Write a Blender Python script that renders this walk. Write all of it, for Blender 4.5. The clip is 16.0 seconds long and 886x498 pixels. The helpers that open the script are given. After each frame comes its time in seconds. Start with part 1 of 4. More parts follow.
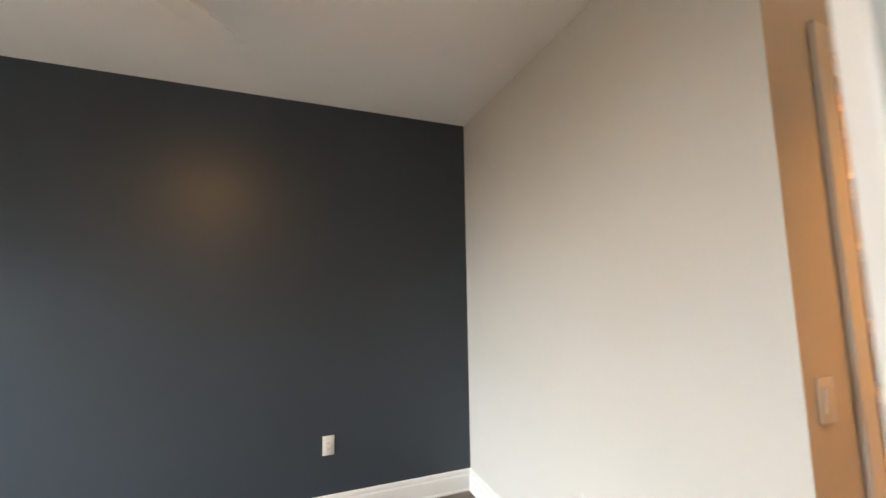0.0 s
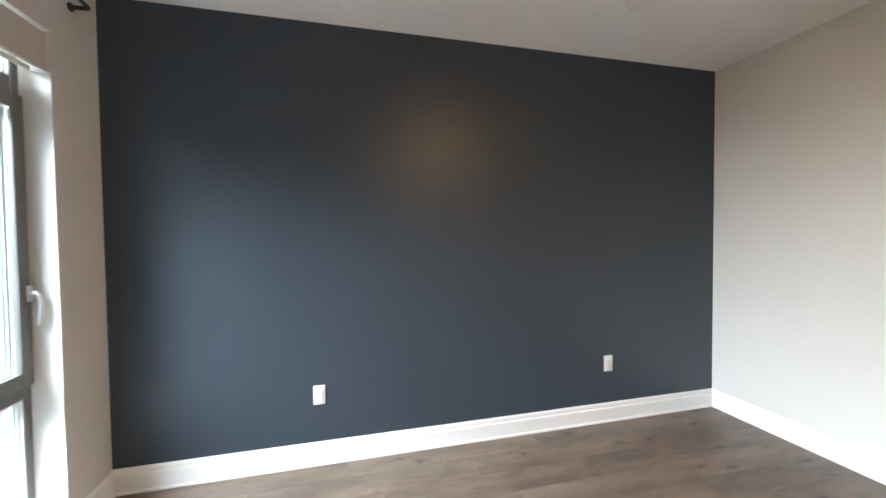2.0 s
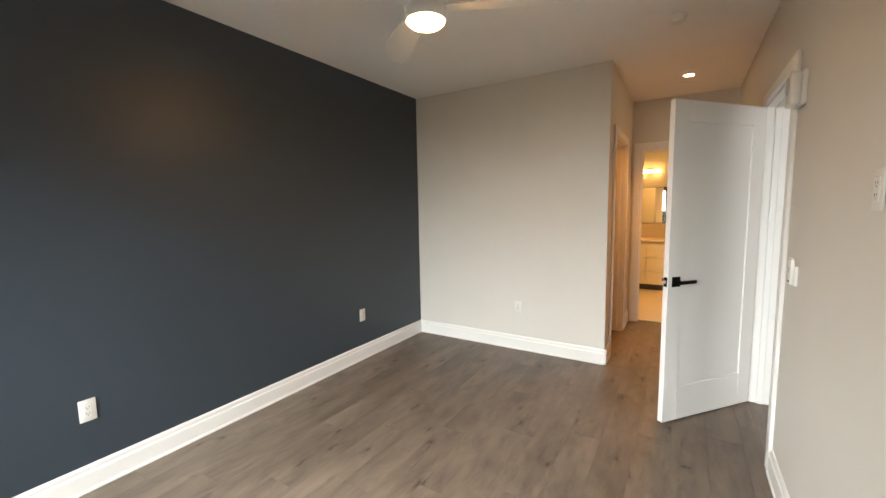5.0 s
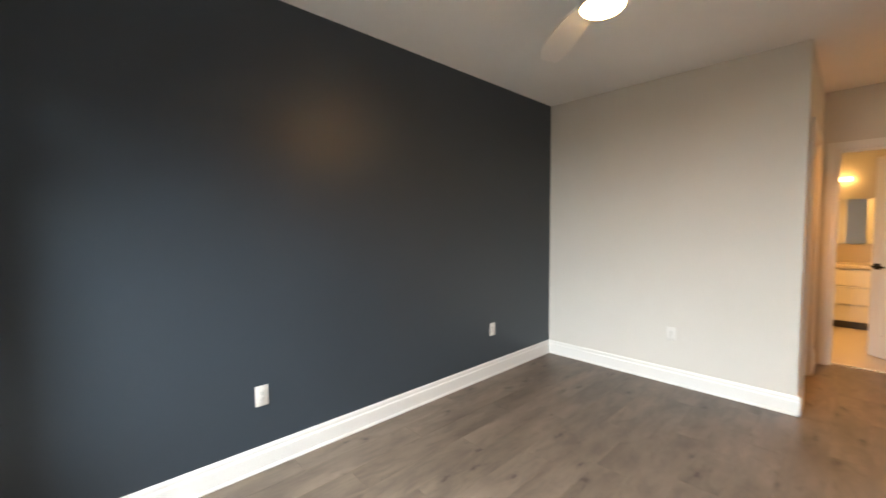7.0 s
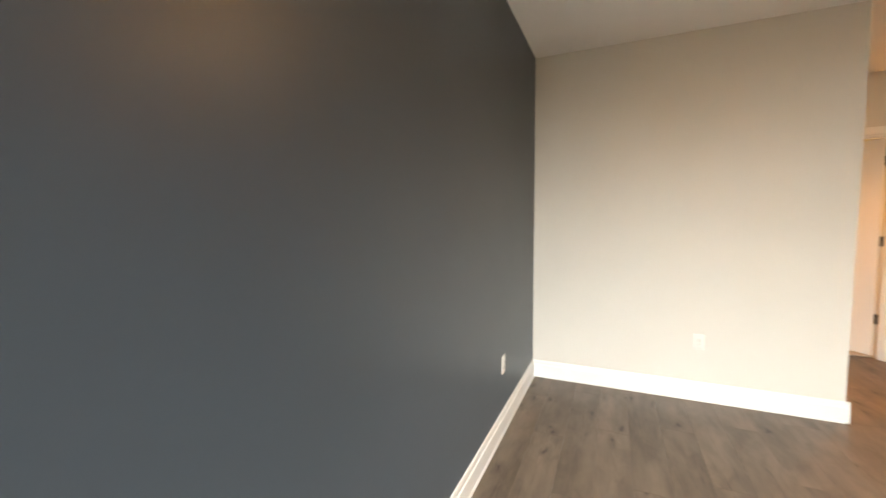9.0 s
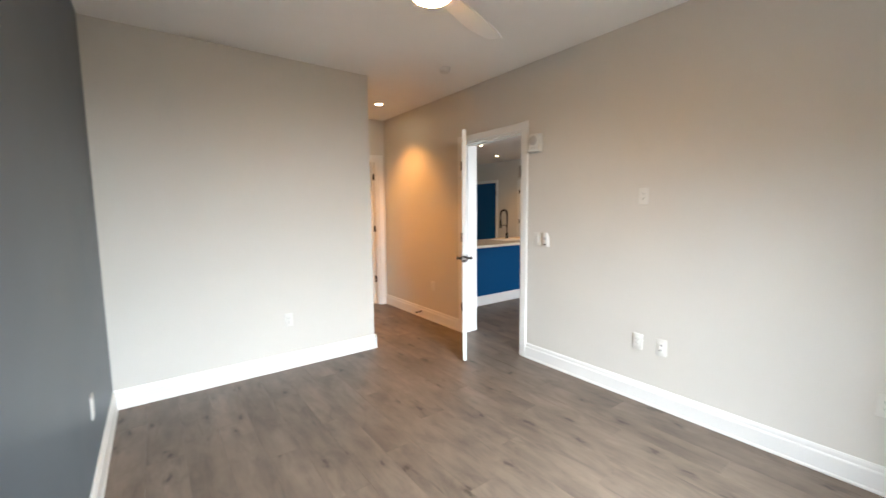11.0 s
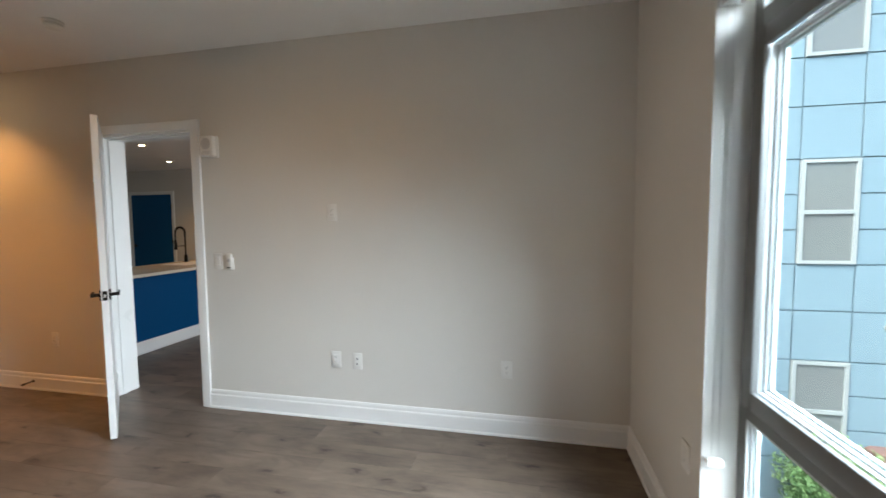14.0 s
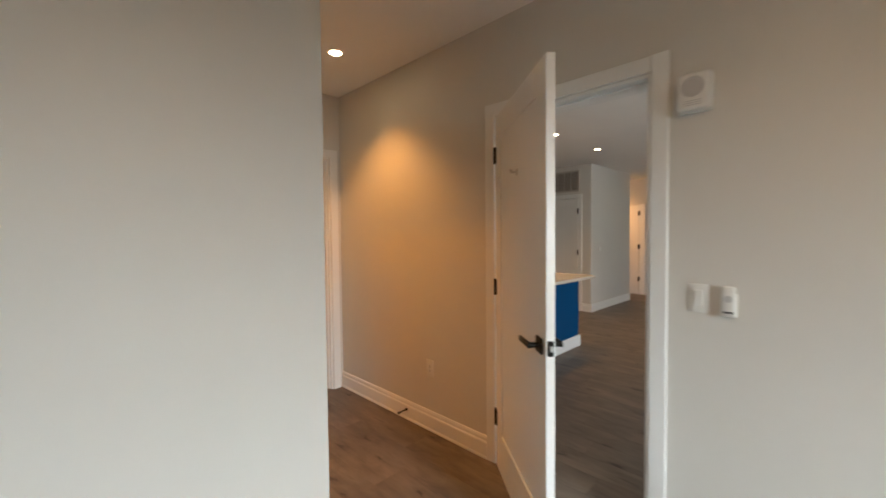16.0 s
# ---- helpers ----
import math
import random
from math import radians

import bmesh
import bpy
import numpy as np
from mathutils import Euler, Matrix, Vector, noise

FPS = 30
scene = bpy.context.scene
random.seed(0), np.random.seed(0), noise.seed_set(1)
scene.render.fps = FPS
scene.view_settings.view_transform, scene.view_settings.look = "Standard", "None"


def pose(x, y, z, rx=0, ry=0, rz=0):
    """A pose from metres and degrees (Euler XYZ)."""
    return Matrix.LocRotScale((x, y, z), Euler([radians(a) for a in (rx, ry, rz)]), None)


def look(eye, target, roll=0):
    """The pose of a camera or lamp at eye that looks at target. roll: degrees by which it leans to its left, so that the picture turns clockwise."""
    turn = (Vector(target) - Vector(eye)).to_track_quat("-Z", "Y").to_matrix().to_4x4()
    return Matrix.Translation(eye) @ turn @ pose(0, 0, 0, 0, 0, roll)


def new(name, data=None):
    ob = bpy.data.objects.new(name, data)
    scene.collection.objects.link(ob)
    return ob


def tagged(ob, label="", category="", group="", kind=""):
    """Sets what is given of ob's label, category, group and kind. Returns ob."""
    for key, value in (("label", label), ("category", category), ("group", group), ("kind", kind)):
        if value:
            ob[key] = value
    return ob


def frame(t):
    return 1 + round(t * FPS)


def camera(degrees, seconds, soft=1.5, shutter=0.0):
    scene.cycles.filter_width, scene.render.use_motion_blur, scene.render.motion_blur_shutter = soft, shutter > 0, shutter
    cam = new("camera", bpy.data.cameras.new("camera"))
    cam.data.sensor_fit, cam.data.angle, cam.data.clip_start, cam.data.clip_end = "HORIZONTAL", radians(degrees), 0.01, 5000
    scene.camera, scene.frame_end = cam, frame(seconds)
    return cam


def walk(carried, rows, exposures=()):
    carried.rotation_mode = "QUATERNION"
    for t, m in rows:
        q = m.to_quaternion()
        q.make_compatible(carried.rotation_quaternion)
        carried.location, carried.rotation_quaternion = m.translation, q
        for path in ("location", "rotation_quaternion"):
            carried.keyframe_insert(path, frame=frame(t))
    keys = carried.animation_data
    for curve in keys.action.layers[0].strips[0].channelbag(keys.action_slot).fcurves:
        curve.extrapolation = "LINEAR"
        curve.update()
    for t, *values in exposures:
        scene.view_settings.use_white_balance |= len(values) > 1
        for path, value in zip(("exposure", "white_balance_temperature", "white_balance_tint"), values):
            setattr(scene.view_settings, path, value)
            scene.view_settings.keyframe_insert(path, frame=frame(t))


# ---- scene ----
cam = camera(97.4, 16.0, 1.5, 0.3)

PATH = [
    (0, (2.613, -1.194, 1.353), (0.76, -0.477, 1.576), -0.8),
    (0.5, (2.476, -1.431, 1.339), (0.582, -0.829, 1.561), -0.5),
    (1, (2.47, -1.823, 1.333), (0.545, -1.317, 1.52), -0.2),
    (1.5, (2.39, -2.307, 1.348), (0.448, -1.838, 1.431), -0.3),
    (2, (2.422, -2.828, 1.356), (0.488, -2.323, 1.297), -0.6),
    (2.5, (2.385, -3.299, 1.356), (0.503, -2.646, 1.184), -0.7),
    (3, (2.477, -3.657, 1.407), (0.718, -2.738, 1.167), -0.4),
    (3.5, (2.529, -3.746, 1.414), (0.968, -2.522, 1.153), -0.8),
    (4, (2.55, -3.669, 1.402), (1.28, -2.146, 1.15), -0.7),
    (4.2, (2.578, -3.616, 1.421), (1.434, -1.997, 1.157), -0.8),
    (6.5, (2.422, -3.665, 1.388), (1.406, -1.948, 1.25), -0.7),
    (6.8, (2.348, -3.686, 1.353), (1.048, -2.171, 1.245), -0.6),
    (7, (2.245, -3.691, 1.351), (0.792, -2.32, 1.243), -0.3),
    (7.5, (1.859, -3.632, 1.357), (0.202, -2.521, 1.223), 0.1),
    (8, (1.402, -3.528, 1.349), (-0.22, -2.368, 1.199), 0.0),
    (8.5, (0.94, -3.407, 1.298), (-0.373, -1.904, 1.17), -0.0),
    (9, (0.621, -3.268, 1.316), (-0.188, -1.444, 1.173), -0.4),
    (9.5, (0.399, -3.204, 1.289), (0.242, -1.215, 1.154), -0.5),
    (10, (0.282, -3.264, 1.342), (0.673, -1.31, 1.172), -0.5),
    (12.3, (0.446, -3.66, 1.377), (2.228, -2.769, 1.212), -0.7),
    (12.5, (0.483, -3.678, 1.371), (2.321, -2.906, 1.213), -0.6),
    (13, (0.517, -3.677, 1.373), (2.454, -3.201, 1.226), -0.6),
    (13.5, (0.544, -3.629, 1.358), (2.509, -3.28, 1.228), -0.6),
    (14, (0.545, -3.393, 1.364), (2.5, -2.99, 1.237), -0.5),
    (14.5, (0.574, -3.008, 1.347), (2.469, -2.38, 1.233), -0.4),
    (15, (0.739, -2.517, 1.346), (2.526, -1.624, 1.24), -0.2),
    (15.5, (0.92, -2.016, 1.368), (2.548, -0.858, 1.275), -0.3),
    (16, (1.152, -1.583, 1.368), (2.567, -0.172, 1.302), -0.5),
]
EXPOSURES = [(0, 3.5, 6450, 8), (0.5, 3.65, 6350, 8), (1.5, 3.65, 5950, 8), (2.5, 3.46, 6050, 7.5), (3, 3.3, 6300, 8), (4, 3.2, 6800, 8), (6.3, 3.04, 6700, 8), (7.2, 3.3, 6500, 8), (7.9, 3.55, 6250, 8), (8.5, 3.55, 6900, 9), (9, 3.55, 7250, 9), (10, 3.75, 6250, 8), (12.5, 2.95, 6050, 6), (13.5, 2.84, 5950, 5), (14, 2.8, 5900, 5), (14.5, 3.05, 5850, 5), (15, 3.15, 5850, 5), (15.5, 3.02, 5900, 5), (16, 2.95, 6200, 5)]
walk(cam, [(t, look(eye, target, roll)) for t, eye, target, roll in PATH], EXPOSURES)

# ---- sky and sun ----
world = bpy.data.worlds.new("world")
scene.world = world
world.use_nodes = True
wn = world.node_tree
sky = wn.nodes.new("ShaderNodeTexSky")
sky.sky_type = "NISHITA"
sky.sun_disc = False
sky.sun_elevation = radians(48)
sky.sun_rotation = radians(-40)
sky.air_density, sky.dust_density = 1.0, 3.0
wn.nodes["Background"].inputs["Strength"].default_value = 0.08
wn.links.new(sky.outputs[0], wn.nodes["Background"].inputs["Color"])

sun = new("sun", bpy.data.lights.new("sun", "SUN"))
sun.data.energy, sun.data.angle, sun.data.color = 0.9, radians(12), (1.0, 0.96, 0.9)
sun.matrix_world = look((-6, 7, 10), (0, 0, 0))


def window_light(x0, x1, energy, tilt, aside, y=-4.75, colour=(0.92, 0.97, 1.0)):
    """The open sky's light coming in through a window, from above and from the side away from the blue building."""
    la = bpy.data.lights.new("window_daylight", "AREA")
    la.shape, la.size, la.size_y = "RECTANGLE", x1 - x0, 2.6
    la.energy, la.color, la.spread = energy, colour, radians(134)
    ob = new("window_daylight", la)
    e, a = radians(tilt), radians(aside)
    eye = Vector(((x0 + x1) / 2, y - 1.3 * math.sin(e), 2.58 - 1.3 * math.cos(e)))
    ob.matrix_world = look(eye, eye + Vector((math.cos(e) * math.sin(a), math.cos(e) * math.cos(a), -math.sin(e))))


window_light(0.10, 1.15, 44.0, 57.0, -6.0)
window_light(0.85, 2.35, 67.0, 57.0, 16.0)
window_light(4.25, 6.95, 8.5, 0.0, 0.0, -4.22, (1.0, 0.93, 0.89))

WARM = (1.0, 0.52, 0.18)
AMBER = (1.0, 0.50, 0.14)


# ---- materials ----
def shader(name, rough=0.5, metal=0.0):
    m = bpy.data.materials.new(name)
    m.use_nodes = True
    b = m.node_tree.nodes["Principled BSDF"]
    b.inputs["Roughness"].default_value = rough
    b.inputs["Metallic"].default_value = metal
    return m, m.node_tree, b


def paint(name, colour, rough=0.6, vary=0.05, bump=0.03, grain=260.0, spec=0.5):
    """Rolled wall paint: slow tint drift, fine orange peel."""
    m, t, b = shader(name, rough)
    b.inputs["Specular IOR Level"].default_value = spec
    n, l = t.nodes, t.links
    co = n.new("ShaderNodeTexCoord")
    slow = n.new("ShaderNodeTexNoise")
    slow.inputs["Scale"].default_value, slow.inputs["Detail"].default_value = 1.7, 4
    mix = n.new("ShaderNodeMix")
    mix.data_type = "RGBA"
    mix.inputs[6].default_value = (*[c * (1 - vary) for c in colour], 1)
    mix.inputs[7].default_value = (*[min(1, c * (1 + vary)) for c in colour], 1)
    l.new(co.outputs["Object"], slow.inputs["Vector"])
    l.new(slow.outputs["Fac"], mix.inputs[0])
    l.new(mix.outputs[2], b.inputs["Base Color"])
    fine = n.new("ShaderNodeTexNoise")
    fine.inputs["Scale"].default_value, fine.inputs["Detail"].default_value = grain, 2
    l.new(co.outputs["Object"], fine.inputs["Vector"])
    bp = n.new("ShaderNodeBump")
    bp.inputs["Strength"].default_value, bp.inputs["Distance"].default_value = bump, 0.004
    l.new(fine.outputs["Fac"], bp.inputs["Height"])
    l.new(bp.outputs[0], b.inputs["Normal"])
    rr = n.new("ShaderNodeMapRange")
    rr.inputs[3].default_value, rr.inputs[4].default_value = rough - 0.05, rough + 0.05
    l.new(slow.outputs["Fac"], rr.inputs[0])
    l.new(rr.outputs[0], b.inputs["Roughness"])
    return m


def metal(name, colour, rough):
    m, t, b = shader(name, rough, 1.0)
    b.inputs["Base Color"].default_value = (*colour, 1)
    n, l = t.nodes, t.links
    fine = n.new("ShaderNodeTexNoise")
    fine.inputs["Scale"].default_value = 90
    rr = n.new("ShaderNodeMapRange")
    rr.inputs[3].default_value, rr.inputs[4].default_value = rough * 0.8, rough * 1.25
    l.new(fine.outputs["Fac"], rr.inputs[0])
    l.new(rr.outputs[0], b.inputs["Roughness"])
    return m


def glow(name, colour, strength):
    m, t, b = shader(name, 0.4)
    b.inputs["Base Color"].default_value = (0.9, 0.88, 0.84, 1)
    b.inputs["Emission Color"].default_value = (*colour, 1)
    b.inputs["Emission Strength"].default_value = strength
    return m


def wood_planks(name, dark, light):
    """Grey-brown vinyl oak: long grain, cloudy stain, knots; every plank its own tone."""
    m, t, b = shader(name, 0.42)
    b.inputs["Specular IOR Level"].default_value = 0.36
    n, l = t.nodes, t.links
    info, co = n.new("ShaderNodeObjectInfo"), n.new("ShaderNodeTexCoord")
    off = n.new("ShaderNodeVectorMath")
    off.operation = "ADD"
    sc = n.new("ShaderNodeMath")
    sc.operation = "MULTIPLY"
    sc.inputs[1].default_value = 37.0
    l.new(info.outputs["Random"], sc.inputs[0])
    geo = n.new("ShaderNodeNewGeometry")
    sc2 = n.new("ShaderNodeMath")
    sc2.operation = "MULTIPLY_ADD"
    sc2.inputs[1].default_value = 23.0
    l.new(geo.outputs["Random Per Island"], sc2.inputs[0])
    l.new(sc.outputs[0], sc2.inputs[2])
    l.new(co.outputs["Object"], off.inputs[0])
    l.new(sc2.outputs[0], off.inputs[1])

    def noise_at(scale, detail, stretch, rough=0.55):
        mp = n.new("ShaderNodeMapping")
        mp.inputs["Scale"].default_value = stretch
        tx = n.new("ShaderNodeTexNoise")
        tx.inputs["Scale"].default_value, tx.inputs["Detail"].default_value = scale, detail
        tx.inputs["Roughness"].default_value = rough
        l.new(off.outputs[0], mp.inputs["Vector"])
        l.new(mp.outputs[0], tx.inputs["Vector"])
        return tx

    grain = noise_at(30, 5, (1, 0.05, 1))
    grain.inputs["Distortion"].default_value = 0.6
    cloud = noise_at(3.6, 5, (1.7, 0.50, 1), 0.58)
    blot = noise_at(11.0, 4, (1.0, 0.34, 1), 0.62)
    blot.inputs["Distortion"].default_value = 0.8
    knots = n.new("ShaderNodeTexVoronoi")
    knots.voronoi_dimensions = "2D"
    kmap = n.new("ShaderNodeMapping")
    kmap.inputs["Scale"].default_value = (3.8, 1.7, 0.0)
    wob = noise_at(16, 3, (1, 0.5, 1))
    shift = n.new("ShaderNodeVectorMath")
    shift.operation = "MULTIPLY_ADD"
    shift.inputs[1].default_value = (0.11, 0.20, 0)
    l.new(wob.outputs["Color"], shift.inputs[0])
    l.new(off.outputs[0], shift.inputs[2])
    l.new(shift.outputs[0], kmap.inputs["Vector"])
    l.new(kmap.outputs[0], knots.inputs["Vector"])
    knots.inputs["Scale"].default_value = 1.0
    kr = n.new("ShaderNodeMapRange")
    kr.inputs[1].default_value, kr.inputs[2].default_value = 0.0, 0.15
    kr.inputs[3].default_value, kr.inputs[4].default_value = 0.62, 1.0
    l.new(knots.outputs["Distance"], kr.inputs[0])
    core = n.new("ShaderNodeMapRange")
    core.inputs[1].default_value, core.inputs[2].default_value = 0.030, 0.060
    core.inputs[3].default_value, core.inputs[4].default_value = 0.58, 1.0
    l.new(knots.outputs["Distance"], core.inputs[0])
    crack = noise_at(15.0, 2, (1.6, 0.16, 1), 0.4)
    crack.inputs["Distortion"].default_value = 1.2
    ck = n.new("ShaderNodeMapRange")
    ck.inputs[1].default_value, ck.inputs[2].default_value = 0.23, 0.34
    ck.inputs[3].default_value, ck.inputs[4].default_value = 0.74, 1.0
    l.new(crack.outputs["Fac"], ck.inputs[0])
    dark_marks = n.new("ShaderNodeMath")
    dark_marks.operation = "MULTIPLY"
    l.new(core.outputs[0], dark_marks.inputs[0])
    l.new(ck.outputs[0], dark_marks.inputs[1])
    marks = n.new("ShaderNodeMath")
    marks.operation = "MULTIPLY"
    l.new(dark_marks.outputs[0], marks.inputs[0])
    l.new(kr.outputs[0], marks.inputs[1])
    base = n.new("ShaderNodeValToRGB")
    e = base.color_ramp.elements
    e[0].position, e[0].color = 0.30, (*dark, 1)
    e[1].position, e[1].color = 0.68, (*light, 1)
    add = n.new("ShaderNodeMath")
    add.operation = "MULTIPLY_ADD"
    add.inputs[1].default_value = 0.24
    half = n.new("ShaderNodeMath")
    half.operation = "MULTIPLY"
    half.inputs[1].default_value = 0.76
    l.new(cloud.outputs["Fac"], half.inputs[0])
    l.new(grain.outputs["Fac"], add.inputs[0])
    l.new(half.outputs[0], add.inputs[2])
    l.new(add.outputs[0], base.inputs[0])
    tone = n.new("ShaderNodeMapRange")
    tone.inputs[3].default_value, tone.inputs[4].default_value = 0.94, 1.06
    l.new(info.outputs["Random"], tone.inputs[0])
    bl = n.new("ShaderNodeMapRange")
    bl.inputs[1].default_value, bl.inputs[2].default_value = 0.34, 0.54
    bl.inputs[3].default_value, bl.inputs[4].default_value = 0.78, 1.0
    l.new(blot.outputs["Fac"], bl.inputs[0])
    m1, m2 = n.new("ShaderNodeMath"), n.new("ShaderNodeMath")
    m1.operation = m2.operation = "MULTIPLY"
    l.new(tone.outputs[0], m1.inputs[0])
    l.new(marks.outputs[0], m1.inputs[1])
    l.new(m1.outputs[0], m2.inputs[0])
    l.new(bl.outputs[0], m2.inputs[1])
    mul = n.new("ShaderNodeVectorMath")
    mul.operation = "SCALE"
    l.new(base.outputs[0], mul.inputs[0])
    l.new(m2.outputs[0], mul.inputs["Scale"])
    l.new(mul.outputs[0], b.inputs["Base Color"])
    rr = n.new("ShaderNodeMapRange")
    rr.inputs[3].default_value, rr.inputs[4].default_value = 0.34, 0.52
    l.new(grain.outputs["Fac"], rr.inputs[0])
    l.new(rr.outputs[0], b.inputs["Roughness"])
    bp = n.new("ShaderNodeBump")
    bp.inputs["Strength"].default_value, bp.inputs["Distance"].default_value = 0.12, 0.002
    l.new(grain.outputs["Fac"], bp.inputs["Height"])
    l.new(bp.outputs[0], b.inputs["Normal"])
    return m


def clear_glass(name):
    m, t, b = shader(name, 0.0)
    n, l = t.nodes, t.links
    out = n["Material Output"]
    tr, gl, mx = n.new("ShaderNodeBsdfTransparent"), n.new("ShaderNodeBsdfGlossy"), n.new("ShaderNodeMixShader")
    tr.inputs["Color"].default_value = (0.93, 0.97, 0.96, 1)
    gl.inputs["Roughness"].default_value = 0.0
    lw, fr = n.new("ShaderNodeLayerWeight"), n.new("ShaderNodeMapRange")
    lw.inputs["Blend"].default_value = 0.12
    fr.inputs[3].default_value, fr.inputs[4].default_value = 0.02, 0.12
    l.new(lw.outputs["Facing"], fr.inputs[0])
    l.new(fr.outputs[0], mx.inputs[0])
    l.new(tr.outputs[0], mx.inputs[1])
    l.new(gl.outputs[0], mx.inputs[2])
    l.new(mx.outputs[0], out.inputs["Surface"])
    return m


def leaf_mat(name, a, bcol):
    m, t, b = shader(name, 0.5)
    n, l = t.nodes, t.links
    geo, rp = n.new("ShaderNodeNewGeometry"), n.new("ShaderNodeValToRGB")
    rp.color_ramp.elements[0].color, rp.color_ramp.elements[1].color = (*a, 1), (*bcol, 1)
    l.new(geo.outputs["Random Per Island"], rp.inputs[0])
    l.new(rp.outputs[0], b.inputs["Base Color"])
    b.inputs["Transmission Weight"].default_value = 0.0
    return m


M_WALL = paint("greige_wall_paint", (0.655, 0.635, 0.595), 0.55)
M_NAVY = paint("navy_wall_paint", (0.0305, 0.0435, 0.059), 0.45, 0.08, 0.05, spec=0.45)
M_NAVY.node_tree.nodes["Principled BSDF"].inputs["Sheen Weight"].default_value = 0.08
M_NAVY.node_tree.nodes["Principled BSDF"].inputs["Sheen Roughness"].default_value = 0.6
M_NAVY.node_tree.nodes["Principled BSDF"].inputs["Sheen Tint"].default_value = (0.80, 0.90, 1.0, 1)
M_CEIL = paint("ceiling_paint", (0.86, 0.85, 0.83), 0.75)
M_TRIM = paint("white_trim_enamel", (0.80, 0.80, 0.785), 0.30, 0.02, 0.015, 120)
M_DOOR = paint("white_door_enamel", (0.78, 0.775, 0.755), 0.33, 0.02, 0.015, 120)
M_PLASTIC = paint("white_plastic", (0.73, 0.72, 0.69), 0.35, 0.02, 0.0)
M_DARKPLASTIC = paint("dark_slot", (0.06, 0.06, 0.06), 0.5, 0.05, 0.0)
M_GREYPLASTIC = paint("grey_plastic", (0.52, 0.51, 0.50), 0.5, 0.05, 0.0)
M_BRONZE = metal("black_bronze_hardware", (0.020, 0.018, 0.016), 0.42)
M_STEEL = metal("satin_steel", (0.62, 0.60, 0.57), 0.32)
M_FRAME = paint("grey_aluminium_frame", (0.13, 0.133, 0.13), 0.40, 0.04, 0.01)
M_BEAD = paint("pale_glazing_bead", (0.58, 0.61, 0.62), 0.4, 0.03, 0.0)
M_HANDLE = metal("brushed_handle", (0.68, 0.67, 0.65), 0.34)
M_BLIND = paint("beige_blind_fabric", (0.55, 0.51, 0.46), 0.85, 0.04, 0.2, 900)
M_GLASS = clear_glass("window_glass")
M_FLOOR = wood_planks("grey_oak_vinyl", (0.091, 0.070, 0.054), (0.202, 0.158, 0.122))
M_SUBFLOOR = paint("dark_joint", (0.08, 0.064, 0.052), 0.8, 0.1, 0.0)
M_BLUE = paint("cobalt_island_paint", (0.001, 0.056, 0.165), 0.6, 0.05, 0.02, spec=0.12)
M_BLUEDOOR = paint("blue_entry_door_paint", (0.002, 0.085, 0.25), 0.45, 0.05, 0.02, spec=0.3)
M_COUNTER = paint("cream_quartz", (0.62, 0.55, 0.45), 0.22, 0.10, 0.0)
M_TILE = paint("beige_tile", (0.50, 0.43, 0.35), 0.35, 0.08, 0.02)
M_VANITY = paint("white_vanity_lacquer", (0.74, 0.70, 0.63), 0.30, 0.02, 0.0)
M_MIRROR = metal("mirror_silver", (0.88, 0.88, 0.86), 0.01)
M_FAN = paint("white_fan_enamel", (0.80, 0.79, 0.77), 0.40, 0.02, 0.0)
M_FANGLOW = glow("fan_light_diffuser", WARM, 17.0)
M_CANGLOW = glow("downlight_lens", (1.0, 0.72, 0.40), 8.0)
M_BATHGLOW = glow("vanity_light_tube", AMBER, 2.6)
M_CLOSETGLOW = glow("closet_light_diffuser", (1.0, 0.31, 0.03), 17.0)
M_PANEL = paint("pale_blue_fibre_cement", (0.225, 0.305, 0.352), 0.6, 0.04, 0.02)
M_JOINT = paint("blue_panel_joint", (0.165, 0.22, 0.26), 0.7, 0.04, 0.0)
M_FARFRAME = paint("white_vinyl_window", (0.40, 0.41, 0.40), 0.5, 0.03, 0.0)
M_FARGLASS, _t, _b = shader("dim_far_pane", 0.05)
_b.inputs["Base Color"].default_value = (0.20, 0.205, 0.20, 1)
M_PAVING = paint("concrete_paving", (0.18, 0.175, 0.165), 0.85, 0.18, 0.2, 60)
M_GRASS = paint("lawn_ground", (0.07, 0.10, 0.035), 0.95, 0.3, 0.4, 30)
M_BARK = paint("tree_bark", (0.09, 0.07, 0.05), 0.9, 0.3, 0.6, 40)
M_LEAF = leaf_mat("fresh_leaf", (0.20, 0.33, 0.13), (0.38, 0.52, 0.26))
M_SHRUB = leaf_mat("shrub_leaf", (0.15, 0.27, 0.08), (0.32, 0.45, 0.17))
M_RED = paint("red_orange_paint", (0.50, 0.17, 0.11), 0.6, 0.1, 0.05)
M_BLACK = paint("black_metal_paint", (0.02, 0.02, 0.022), 0.45, 0.1, 0.0)
M_TERRA = paint("terracotta_brown", (0.24, 0.135, 0.11), 0.7, 0.12, 0.1, 60)
M_PINE = paint("pale_pine", (0.45, 0.30, 0.16), 0.55, 0.15, 0.05, 60)
M_OUTWALL = paint("facade_render", (0.45, 0.45, 0.43), 0.8, 0.05, 0.1)


